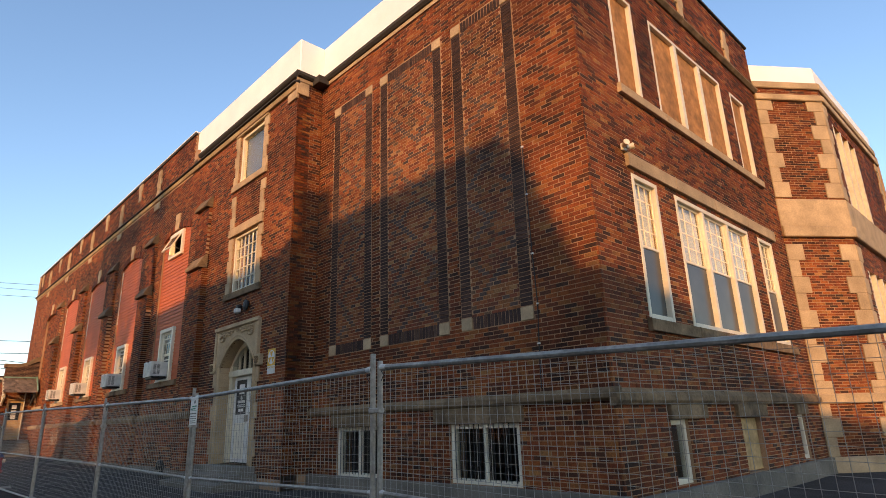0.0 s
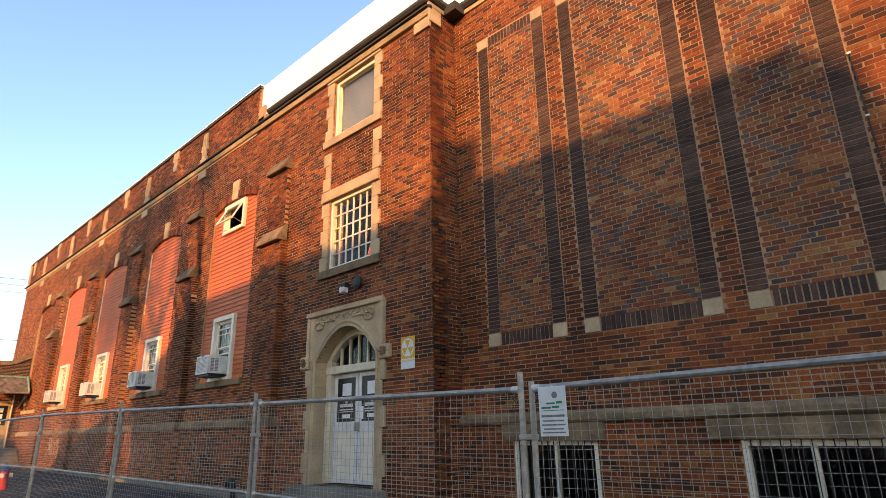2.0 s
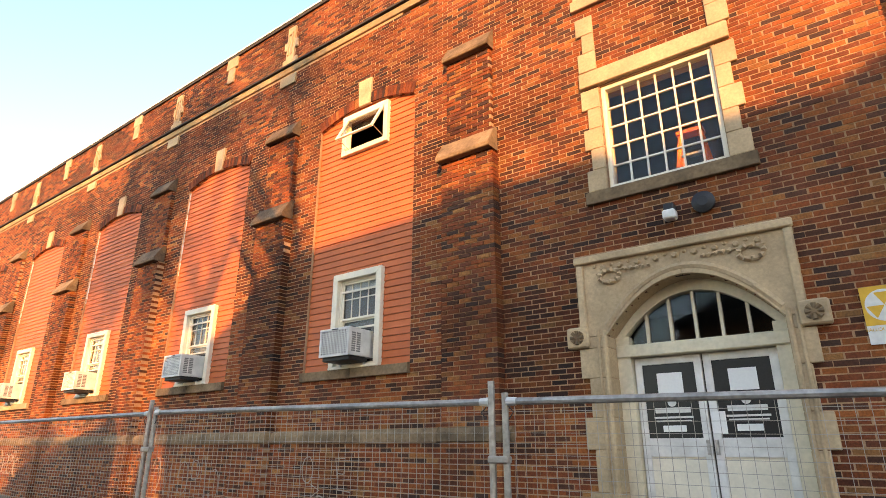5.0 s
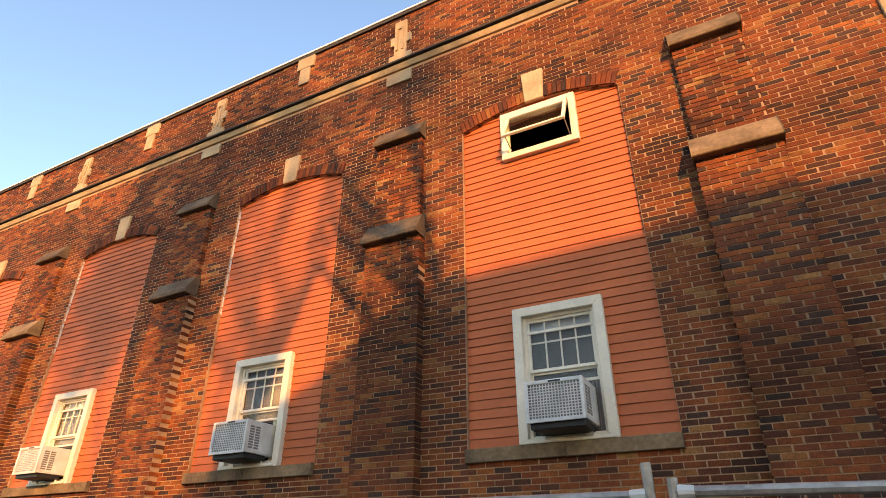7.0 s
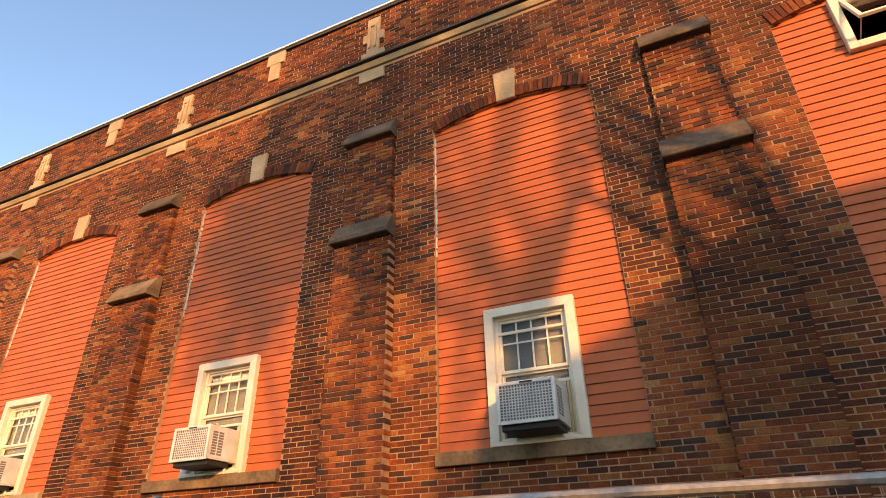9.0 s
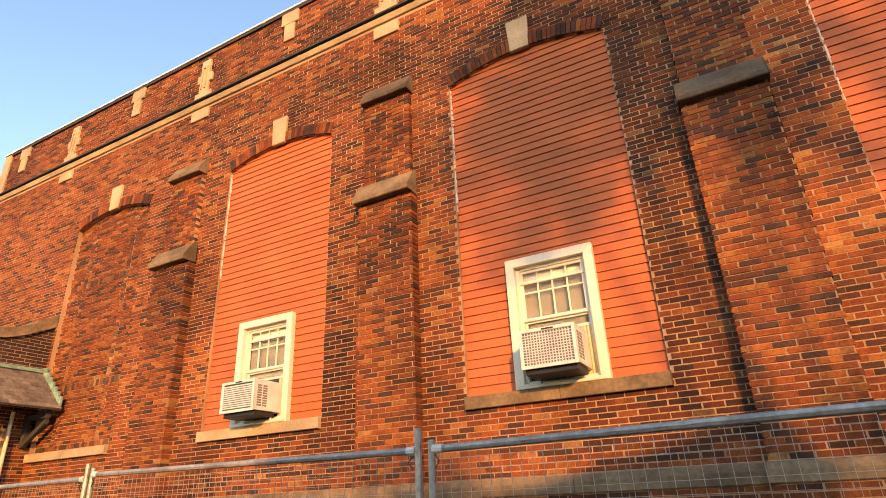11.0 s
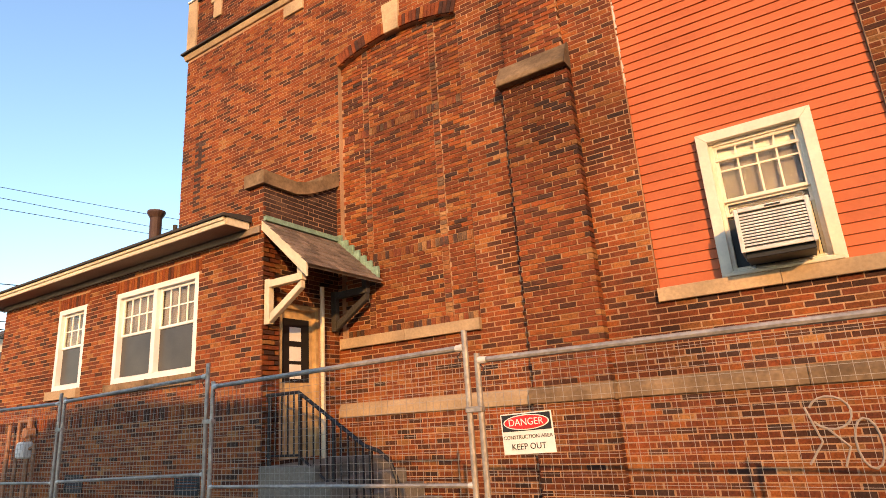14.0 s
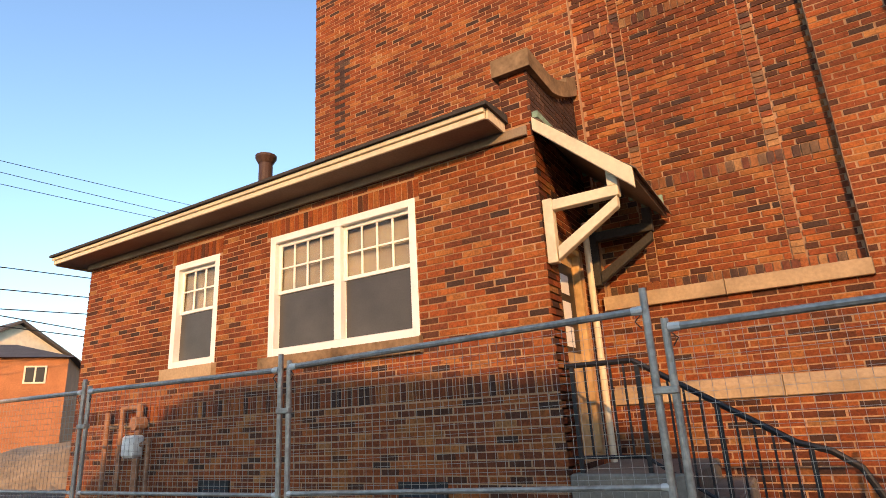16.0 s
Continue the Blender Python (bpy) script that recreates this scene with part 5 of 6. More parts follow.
part("lower_rail", Geo().tube((rx, 39.1, 1.42), (rx, 38.0, 0.72), 0.016, 6).tube((rx, 39.68, 1.42), (rx, 39.1, 1.42), 0.016, 6), M_iron, rail)
for i in range(16):
    y = 39.62 - i * 0.11
    zt = 2.17 if y > 39.1 else 2.17 - (39.1 - y) * 0.638
    zl = 1.42 if y > 39.1 else 1.42 - (39.1 - y) * 0.636
    big = i in (0, 5, 10, 15)
    part("newel" if big else "baluster", Geo().box(rx - (0.018 if big else 0.008), rx + (0.018 if big else 0.008), y - (0.018 if big else 0.008), y + (0.018 if big else 0.008), zl - (0.35 if big else 0), zt), M_iron, rail)

# ---- temporary site fence ----
posts = [(2.90, 0.1), (2.80, 3.71), (2.80, 7.31), (2.74, 10.86), (2.52, 14.37), (2.36, 17.95), (2.30, 21.6), (2.40, 25.2), (2.68, 28.65), (2.95, 32.1), (3.11, 35.55), (3.23, 38.53), (3.22, 41.3), (3.07, 43.8), (2.9, 46.8), (2.75, 49.8)]
rails = [(1.80, 1.93), (1.92, 1.88), (1.88, 1.94), (1.94, 2.00), (2.00, 2.05), (2.04, 2.04), (2.04, 2.07), (2.07, 2.08), (2.08, 2.15), (2.12, 2.13), (2.23, 2.19), (2.30, 2.23), (2.22, 2.22), (2.22, 2.22), (2.22, 2.22)]


def fence_panel(p, q):
    p, q = Vector(p), Vector(q)
    d = q - p
    flat = Vector((d.x, d.y, 0))
    L = flat.length - 0.09
    m = frame_at(tuple(p + flat.normalized() * 0.045), flat)
    rise = d.z / flat.length
    ob = thing("fence_panel", m, "galvanised temporary fence panel with welded wire mesh", "fence", "site fence panels")
    H = min(p.z - ground_z(p.y), q.z - ground_z(q.y)) - 0.01
    zz = lambda u: rise * u
    for u in (0.0, L):
        part("post", Geo().tube((u, 0, zz(u) - H), (u, 0, zz(u) + (0.05 if u else 0.12)), 0.021, 10), M_zinc, ob)
    for h, r in ((0.0, 0.021), (-0.90, 0.015), (-H + 0.06, 0.019)):
        part("rail", Geo().tube((0, 0, zz(0) + h), (L, 0, zz(L) + h), r, 8), M_zinc, ob)
    for u, s in ((0.0, 1), (L, -1)):
        part("weld_sleeve", Geo().tube((u + s * 0.015, 0, zz(u)), (u + s * 0.075, 0, zz(u + s * 0.075)), 0.027, 10, 0.023), M_silver, ob, "pale weld sleeve")
        part("weld_sleeve", Geo().tube((u + s * 0.012, 0, zz(u) - 0.90), (u + s * 0.05, 0, zz(u) - 0.90), 0.021, 8, 0.017), M_silver, ob)
        part("mesh_tie", Geo().path([(u + s * 0.03, 0.012, zz(u) - 0.03), (u + s * 0.06, 0.016, zz(u) - 0.06), (u + s * 0.03, 0.012, zz(u) - 0.10)], 0.004, 5), M_dark, ob)
    g = Geo()
    n = int(L / 0.06)
    for i in range(1, n):
        u = L * i / n
        g.box(u - 0.0012, u + 0.0012, -0.0012, 0.0012, zz(u) - H + 0.05, zz(u) - 0.01)
    for i in range(1, 28):
        h = -H + 0.06 + (H - 0.06) * i / 28
        g.hexa([(0, 0.001, zz(0) + h), (L, 0.001, zz(L) + h), (L, 0.004, zz(L) + h), (0, 0.004, zz(0) + h), (0, 0.001, zz(0) + h + 0.0024), (L, 0.001, zz(L) + h + 0.0024), (L, 0.004, zz(L) + h + 0.0024), (0, 0.004, zz(0) + h + 0.0024)])
    me = g.mesh("wire_mesh", M_wire, fix=False)
    part("wire_mesh", me, None, ob, "thin welded wire mesh")
    part("clamp", Geo().box(L - 0.02, L + 0.11, -0.03, 0.03, zz(L) - 0.34, zz(L) - 0.30), M_zinc, ob, bevel=0.006)
    foot = part("foot", Geo().box(-0.05, 0.07, -0.35, 0.35, zz(0) - H - 0.03, zz(0) - H + 0.01), M_zinc, ob)
    return ob


for p, q, r in zip(posts, posts[1:], rails):
    fence_panel((*p, r[0]), (*q, r[1]))


# ---- signs ----
def lettering(text, m, size, material, parent, name="lettering"):
    cu = bpy.data.curves.new(name, 'FONT')
    cu.body, cu.size, cu.align_x, cu.align_y, cu.extrude = text, size, 'CENTER', 'CENTER', 0.001
    tmp = bpy.data.objects.new(name, cu)
    scene.collection.objects.link(tmp)
    me = bpy.data.meshes.new_from_object(tmp.evaluated_get(bpy.context.evaluated_depsgraph_get()))
    bpy.data.objects.remove(tmp)
    me.materials.clear()
    me.materials.append(material)
    ob = new(name, me)
    ob.parent = parent
    ob.matrix_basis = m
    return ob


def read(u, n, z):
    """Letters upright on a face, read from outside (y outwards)."""
    return pose(u, n, z, 90, 0, 180)


shel = thing("shelter_sign", G @ pose(12.36, 0.012, 2.96), "yellow and silver fallout shelter sign screwed to the brick", "sign")
part("plate", Geo().box(-0.178, 0.178, 0, 0.006, -0.28, 0.28), M_silver, shel, bevel=0.002)
part("field", Geo().box(-0.178, 0.178, 0.006, 0.009, -0.10, 0.28), M_yellow, shel, "yellow enamel field")
part("disc", Geo().tube((0, 0.008, 0.09), (0, 0.011, 0.09), 0.155, 32), M_silver, shel)
for i in range(3):
    w = math.pi / 2 + 2 * math.pi * i / 3
    part("triangle", Geo().plate([(0, 0.09)] + [(0.145 * math.cos(w + s), 0.09 + 0.145 * math.sin(w + s)) for s in (-0.5, 0.5)], 0.0105, 0.0135), M_yellow, shel)
lettering("FALLOUT SHELTER", read(0, 0.008, -0.14), 0.045, M_yellow, shel)

dang = thing("danger_sign", frame_at((3.02, 0, 0), (0, 1, 0)) @ pose(35.17, -0.06, 1.645, 0, 2, 0), "white construction warning sign with a red oval on the fence", "sign")
part("plate", Geo().box(-0.178, 0.178, 0, 0.004, -0.125, 0.125), M_sign, dang, bevel=0.002)
part("black_field", Geo().box(-0.168, 0.168, 0.004, 0.006, 0.015, 0.118), M_ink, dang)
def oval(w, h, z, n0, n1):
    return Geo().plate([(w * math.cos(2 * math.pi * i / 28), z + h * math.sin(2 * math.pi * i / 28)) for i in range(28)], n0, n1)
part("oval_rim", oval(0.158, 0.047, 0.067, 0.005, 0.008), M_sign, dang)
part("oval", oval(0.150, 0.041, 0.067, 0.007, 0.010), M_red, dang, "red oval")
lettering("DANGER", read(0, 0.011, 0.067), 0.060, M_sign, dang)
lettering("CONSTRUCTION AREA", read(0, 0.006, -0.022), 0.032, M_ink, dang)
lettering("KEEP OUT", read(0, 0.006, -0.08), 0.052, M_ink, dang)

hire = thing("hire_sign", frame_at((2.72, 0, 0), (0, 1, 0)) @ pose(7.03, 0.03, 1.72), "white fence hire sign with green and grey lettering bars", "sign")
part("plate", Geo().box(-0.105, 0.105, 0, 0.004, -0.155, 0.155), M_sign, hire, bevel=0.002)
for x0, x1, z0, z1 in ((-0.075, -0.03, 0.045, 0.06), (-0.02, 0.045, 0.043, 0.054), (-0.05, 0.005, 0.018, 0.032), (0.012, 0.085, 0.016, 0.028)):
    part("logo", Geo().box(x0, x1, 0.004, 0.006, z0, z1), M_green, hire)
part("emblem", Geo().tube((-0.02, 0.004, 0.10), (-0.02, 0.006, 0.10), 0.022, 8), M_fin, hire)
for z, w, h, m_ in ((0.004, 0.085, 0.004, M_green), (-0.03, 0.088, 0.014, M_fin), (-0.06, 0.08, 0.009, M_fin), (-0.085, 0.088, 0.009, M_fin), (-0.11, 0.075, 0.009, M_fin), (-0.132, 0.085, 0.009, M_fin)):
    part("lettering_bar", Geo().box(-w, w, 0.004, 0.006, z - h / 2, z + h / 2), m_, hire)

# lamp and bell over the entrance
lamp2 = thing("wall_lamp", G @ pose(14.18, 0.0, 4.42), "small white wall-pack lamp with a clear lens", "lamp")
part("housing", Geo().box(-0.06, 0.06, 0, 0.12, 0.02, 0.12), M_dark, lamp2, bevel=0.012)
part("lens", Geo().box(-0.075, 0.075, 0.02, 0.16, -0.09, 0.03), M_plastic, lamp2, bevel=0.02)
bell = thing("alarm_bell", G @ pose(13.80, 0.0, 4.48), "dark round alarm bell on the brick", "bell")
part("gong", Geo().tube((0, 0.03, 0), (0, 0.07, 0), 0.13, 24).tube((0, 0.07, 0), (0, 0.10, 0), 0.13, 24, 0.06), M_dark, bell)
part("mount", Geo().tube((0, 0, 0), (0, 0.04, 0), 0.05, 12), M_soffit, bell)

# ---- far houses, wires ----
far = thing("far_house", pose(15.8, 80.5, 0.75, 0, 0, -32), "orange brick house with a dark hipped roof down the street", "house")
part("wall", Geo().box(-7, 4.6, 0, 9, 0, 6.1), M_house, far)
g = Geo()
g.v.extend([(-7.4, -0.4, 6.1), (5.0, -0.4, 6.1), (5.0, 9.4, 6.1), (-7.4, 9.4, 6.1), (-3.0, 4.5, 7.5), (1.0, 4.5, 7.5)])
g.f.extend([(3, 2, 1, 0), (0, 1, 5, 4), (1, 2, 5), (2, 3, 4, 5), (3, 0, 4)])
part("roof", g, M_shingle, far)
for x in (-4.4, -0.9, 2.3):
    w = part("window", Geo().box(x, x + 1.2, -0.06, 0.04, 4.5, 5.6), M_white, far)
    part("pane", Geo().box(x + 0.1, x + 0.55, -0.075, -0.055, 4.6, 5.5).box(x + 0.65, x + 1.1, -0.075, -0.055, 4.6, 5.5), M_black, w)
far2 = thing("far_gable_house", pose(24.6, 96.0, 0.75), "white gabled house beyond the brick house", "house")
part("wall", Geo().extrude([(0, 0), (10, 0), (10, 7.4), (0, 7.4)], -6, 5), M_white, far2)
g = Geo().plate([(-6.4, 7.4), (5.4, 7.4), (-0.5, 11.0)], 0, 10)
part("gable", g, M_white, far2)
g = Geo()
for s in (-1, 1):
    e, r = (-0.5 + s * 6.2, 7.2), (-0.5, 11.1)
    g.hexa([(e[0], -0.6, e[1]), (r[0], -0.6, r[1]), (r[0], 10.5, r[1]), (e[0], 10.5, e[1]), (e[0], -0.6, e[1] + 0.25), (r[0], -0.6, r[1] + 0.25), (r[0], 10.5, r[1] + 0.25), (e[0], 10.5, e[1] + 0.25)])
part("roof", g, M_shingle, far2)
WIRES = ((17.6, 0.065), (16.9, 0.04), (16.2, 0.05), (11.4, 0.04), (10.15, 0.045), (9.05, 0.055), (8.8, -0.085), (8.2, -0.045))
for i, (z, slope) in enumerate(WIRES):
    wv = thing("overhead_wire", pose(-6, 75, 0), "thin dark overhead cable between street poles", "wire", "overhead wires")
    g = Geo()
    f_ = lambda t: (40 * t, 0, z + slope * (40 * t - 19.5) - 0.8 * t * (1 - t))
    g.path([f_(k / 12) for k in range(13)], 0.02 if i < 3 else 0.03, 5)
    part("cable", g, M_dark, wv)
for x in (-6, 34):
    pole = thing("utility_pole", pose(x, 75, ground_z(60)), "weathered wooden utility pole with a crossarm", "pole", "utility poles")
    part("shaft", Geo().tube((0, 0.12, -0.3), (0, 0.12, 19.5), 0.16, 10, 0.11), M_bark, pole)
    part("crossarm", Geo().box(-0.06, 0.06, -1.0, 1.2, 17.3, 17.45), M_bark, pole)


# ---- small things ----
def loop(cu, cz, ru, rz, a0, a1, n=14):
    return [(cu + ru * math.cos(radians(a0 + (a1 - a0) * i / n)), cz + rz * math.sin(radians(a0 + (a1 - a0) * i / n))) for i in range(n + 1)]


def scrawl(label, marks, w=0.028):
    ob = thing("graffiti", G @ pose(0, 0.062, 0), label, "graffiti", "sprayed scrawls")
    for pts in marks:
        part("stroke", Geo().path([(u, -0.004, z) for u, z in pts], w * 0.42, 6), M_chalk, ob)
    return ob


scrawl("white sprayed loops and bubble letters on the brick plinth", [
    loop(33.55, 1.56, 0.17, 0.15, 20, 330), [(33.60, 1.42), (33.45, 1.25), (33.52, 1.08)], loop(33.30, 1.28, 0.10, 0.22, 60, 420), loop(33.02, 1.45, 0.14, 0.13, 40, 300),
    loop(33.02, 1.22, 0.16, 0.13, 80, -200), loop(32.72, 1.46, 0.12, 0.12, -30, 220), loop(32.70, 1.22, 0.15, 0.14, 120, -180), loop(32.47, 1.58, 0.07, 0.10, 0, 360),
    [(32.47, 1.50), (32.43, 1.12)], loop(32.22, 1.24, 0.17, 0.22, 160, -140), [(33.75, 1.62), (33.66, 1.30), (33.8, 1.1)]])
scrawl("thin white sprayed letters on the dark brick plinth", [
    loop(20.3, 1.42, 0.13, 0.20, 0, 360), [(20.2, 1.2), (20.0, 1.12), (20.18, 1.02)], loop(20.0, 0.95, 0.12, 0.09, 60, 400), [(20.02, 0.86), (19.9, 0.76)],
    [(19.45, 1.60), (19.66, 1.60), (19.62, 1.38), (19.48, 1.37)], [(19.62, 1.38), (19.58, 1.14), (19.32, 1.12)]], 0.022)
scrawl("faint white sprayed scrawl on the brick plinth", [
    loop(24.9, 1.25, 0.16, 0.32, 20, 300), [(24.6, 1.6), (24.55, 0.85), (24.35, 1.45), (24.3, 0.8)], loop(23.9, 1.2, 0.18, 0.30, 0, 330), loop(23.5, 1.35, 0.14, 0.18, 0, 360),
    [(23.2, 1.6), (23.1, 0.85)], loop(22.85, 1.1, 0.14, 0.28, 60, 330)], 0.02)
scrawl("small white sprayed ring on the brick plinth", [loop(29.0, 1.35, 0.12, 0.22, 0, 360)], 0.022)

meter = thing("gas_meter", ANNEX @ pose(45.6, 0.0, 0.0), "grey gas meter with rusty riser pipes on the annex wall", "gas meter")
for u, z0, z1, r in ((0.78, 0.55, 2.12, 0.035), (0.42, 0.6, 2.18, 0.032), (0.02, 0.6, 2.2, 0.045), (-0.22, 0.9, 1.75, 0.03)):
    part("riser_pipe", Geo().tube((u, 0.12, z0), (u, 0.12, z1), r, 10), M_rust, meter)
part("cross_pipe", Geo().tube((0.42, 0.12, 2.16), (0.02, 0.12, 2.16), 0.032, 10), M_rust, meter)
part("cross_pipe", Geo().tube((0.42, 0.12, 1.55), (-0.22, 0.12, 1.72), 0.026, 10), M_rust, meter)
part("meter_body", Geo().box(-0.06, 0.20, 0.06, 0.24, 1.52, 1.80), M_silver, meter, bevel=0.03)
part("dial_plate", Geo().box(-0.02, 0.16, 0.24, 0.25, 1.62, 1.74), M_paper, meter, bevel=0.004)
part("regulator", Geo().tube((0.02, 0.05, 1.95), (0.02, 0.20, 1.95), 0.09, 14), M_rust, meter)
for u in (0.78, 0.42, 0.02):
    part("wall_clip", Geo().box(u - 0.05, u + 0.05, 0.0, 0.10, 1.90, 1.93), M_zinc, meter)
vents = ((40.9, 0.95), (43.9, 0.95))
for u, z in vents:
    v = thing("basement_vent", ANNEX @ pose(u, 0, z), "dark louvred vent low in the annex wall", "vent", "annex wall vents")
    part("frame", ring(Geo(), 0, 0.55, 0, 0.28, 0.03, -0.005, 0.02), M_dark, v)
    for i in range(6):
        part("louvre", Geo().extrude([(0.0, 0.03 + i * 0.038), (0.018, 0.03 + i * 0.038), (0.004, 0.06 + i * 0.038), (0.0, 0.06 + i * 0.038)], 0.03, 0.52), M_dark, v)

grate = thing("wall_grate", G @ pose(36.39, 0.062, 1.18), "dark iron grate in the brick plinth", "grate")
part("frame", ring(Geo(), -0.12, 0.12, -0.12, 0.12, 0.025, -0.02, 0.012), M_iron, grate)
part("backing", Geo().box(-0.1, 0.1, -0.006, 0.004, -0.1, 0.1), M_dark, grate)
for i in range(5):
    part("bar", Geo().box(-0.085 + i * 0.038, -0.067 + i * 0.038, 0.004, 0.009, -0.1, 0.1), M_iron, grate)

goose = thing("gooseneck_vent", pose(5.85, 17.2, ground_z(17.2)), "black iron gooseneck vent pipe standing by the wall", "vent pipe")
gp = [(0, 0, -0.05), (0, 0, 0.30)] + [(0, 0.14 - 0.14 * math.cos(radians(a)), 0.30 + 0.14 * math.sin(radians(a))) for a in range(20, 181, 20)] + [(0, 0.28, 0.22)]
part("pipe", Geo().path(gp, 0.06, 10), M_iron, goose)
part("flange", Geo().tube((0, 0, -0.02), (0, 0, 0.03), 0.13, 14), M_iron, goose)

lad = thing("step_ladder", G @ pose(13.95, -0.9, 4.3), "orange fibreglass step ladder inside the stair window", "ladder")
for s in (-1, 1):
    part("rail", Geo().tube((s * 0.30, 0.0, 0.0), (s * 0.13, 0.25, 1.45), 0.035, 6), M_orange, lad)
    part("back_leg", Geo().tube((s * 0.28, 0.62, 0.0), (s * 0.13, 0.29, 1.45), 0.03, 6), M_orange, lad)
for i in range(4):
    t = (i + 1) / 5
    w = 0.30 - 0.17 * t
    part("tread", Geo().box(-w, w, 0.25 * t - 0.04, 0.25 * t + 0.05, 1.45 * t, 1.45 * t + 0.03), M_zinc, lad)
part("cap", Geo().box(-0.17, 0.17, 0.18, 0.36, 1.44, 1.49), M_orange, lad)
part("stair_landing", Geo().box(6.8, 10.9, 11.9, 16.3, 4.15, 4.3), M_inside, shell)

cab = thing("wall_cable", WING @ pose(0, 0, 0), "thin black cable clipped up the brick wing", "cable")
cp = [(5.40, 5.85), (5.38, 5.0), (5.36, 4.0), (5.33, 3.2), (5.36, 2.6), (5.38, 1.95)]
for (u0, z0), (u1, z1) in zip(cp, cp[1:]):
    part("run", Geo().tube((u0, 0.012, z0), (u1, 0.012, z1), 0.008, 6), M_dark, cab)
for u, z in cp[:-1]:
    part("clip", Geo().box(u - 0.02, u + 0.02, 0.0, 0.026, z - 0.012, z + 0.012), M_paper, cab, "pale cable clip")

hyd = thing("fire_hydrant", pose(3.3, 24.9, ground_z(24.9)), "red fire hydrant with a blue bonnet and pale caps", "hydrant")
part("barrel", Geo().tube((0, 0, 0.0), (0, 0, 0.06), 0.15, 16).tube((0, 0, 0.05), (0, 0, 0.48), 0.105, 16), M_red, hyd)
part("bonnet", Geo().tube((0, 0, 0.47), (0, 0, 0.52), 0.145, 16).tube((0, 0, 0.52), (0, 0, 0.62), 0.12, 16, 0.06).tube((0, 0, 0.62), (0, 0, 0.68), 0.03, 6), M_blue, hyd, "blue bonnet")
for a in (0, 120, 240):
    w = radians(a)
    part("outlet_cap", Geo().tube((0.08 * math.cos(w), 0.08 * math.sin(w), 0.36), (0.18 * math.cos(w), 0.18 * math.sin(w), 0.36), 0.06, 12), M_silver, hyd, "pale outlet cap")

g = Geo()
n_ = 22
for i in range(n_ + 1):
    for j in range(n_ + 1):
        x, y = 5.0 * i / n_ - 2.5, 9.0 * j / n_ - 4.5
        e = max(0.0, 1 - (x / 2.5) ** 2 - (y / 4.5) ** 2)
        g.v.append((x, y, 1.0 * e ** 0.8 + 0.22 * noise.noise(Vector((x * 0.9, y * 0.9, 0))) * e - 0.05))
for i in range(n_):
    for j in range(n_):
        a = i * (n_ + 1) + j
        g.f.append((a, a + n_ + 1, a + n_ + 2, a + 1))
thing("soil_heap", pose(9.3, 57.0, ground_z(57)), "low heap of tan soil behind the site fence", "soil heap", data=g.mesh("soil_heap", M_soil))


# ---- unseen houses across the street and unseen trees, shaped to shade the wall ----
D_TAN, D_DROP = math.tan(radians(SUN_TURN)), math.tan(radians(SUN_HEIGHT)) / math.cos(radians(SUN_TURN))


def street_house(x, outline, wall_x, label):
    """A house whose outline, as its shade falls on the wall, is given as (y, z)."""
    d = wall_x - x
    pts = [(y - d * D_TAN, z + d * D_DROP) for y, z in outline]
    y0, y1 = pts[0][0], pts[-1][0]
    gz = ground_z((y0 + y1) / 2)
    h = thing("street_house", pose(x, 0, 0), label, "house", "houses across the street")
    eave = min(p[1] for p in pts)
    part("wall", Geo().box(-3.0, -0.2, y0 + 0.2, y1 - 0.2, gz, eave), M_house, h)
    part("roof", Geo().extrude([(y0, eave - 0.25), (y1, eave - 0.25)] + pts[::-1], -3.2, 0.0), M_shingle, h)
    return h


def cast(x, y, z):
    """Where a point must stand at x to shade the long wall at (y, z)."""
    return y - (GX - x) * D_TAN, z + (GX - x) * D_DROP


HX = -17.0
street_house(HX, [(-8.0, 4.6), (3.0, 4.1), (4.2, 3.6), (4.5, 3.6), (4.85, 4.35), (5.35, 5.6), (5.95, 6.3), (8.1, 6.17), (11.15, 6.1), (11.3, 5.6)], WX, "house with a steep roof and a chimney across the street")
part("chimney", Geo().box(-0.6, 0.0, 11.2 - (WX - HX) * D_TAN, 11.72 - (WX - HX) * D_TAN, 8.0, 7.05 + (WX - HX) * D_DROP), M_house, bpy.data.objects["street_house"])
street_house(HX + 0.5, [(11.15, 5.35), (12.0, 5.5), (16.6, 5.5), (20.9, 5.33), (21.35, 4.2), (22.9, 4.3), (23.0, 3.3)], GX, "long house with a low roof across the street")
# Two low roofs out of view, added only for the shade they cast.
street_house(-13.0, [(26.6, 1.9), (27.0, 2.5), (29.7, 1.83), (32.2, 1.0)], GX, "unseen low sloping roof added to shade the plinth")
street_house(-13.0, [(37.6, 1.0), (37.84, 1.29), (38.0, 1.6), (38.34, 2.05), (39.7, 2.1), (43.1, 2.38), (44.1, 2.32), (44.9, 2.22), (45.1, 1.9), (45.46, 1.4), (45.7, 1.0)], AX, "unseen low roof added to shade the annex wall")


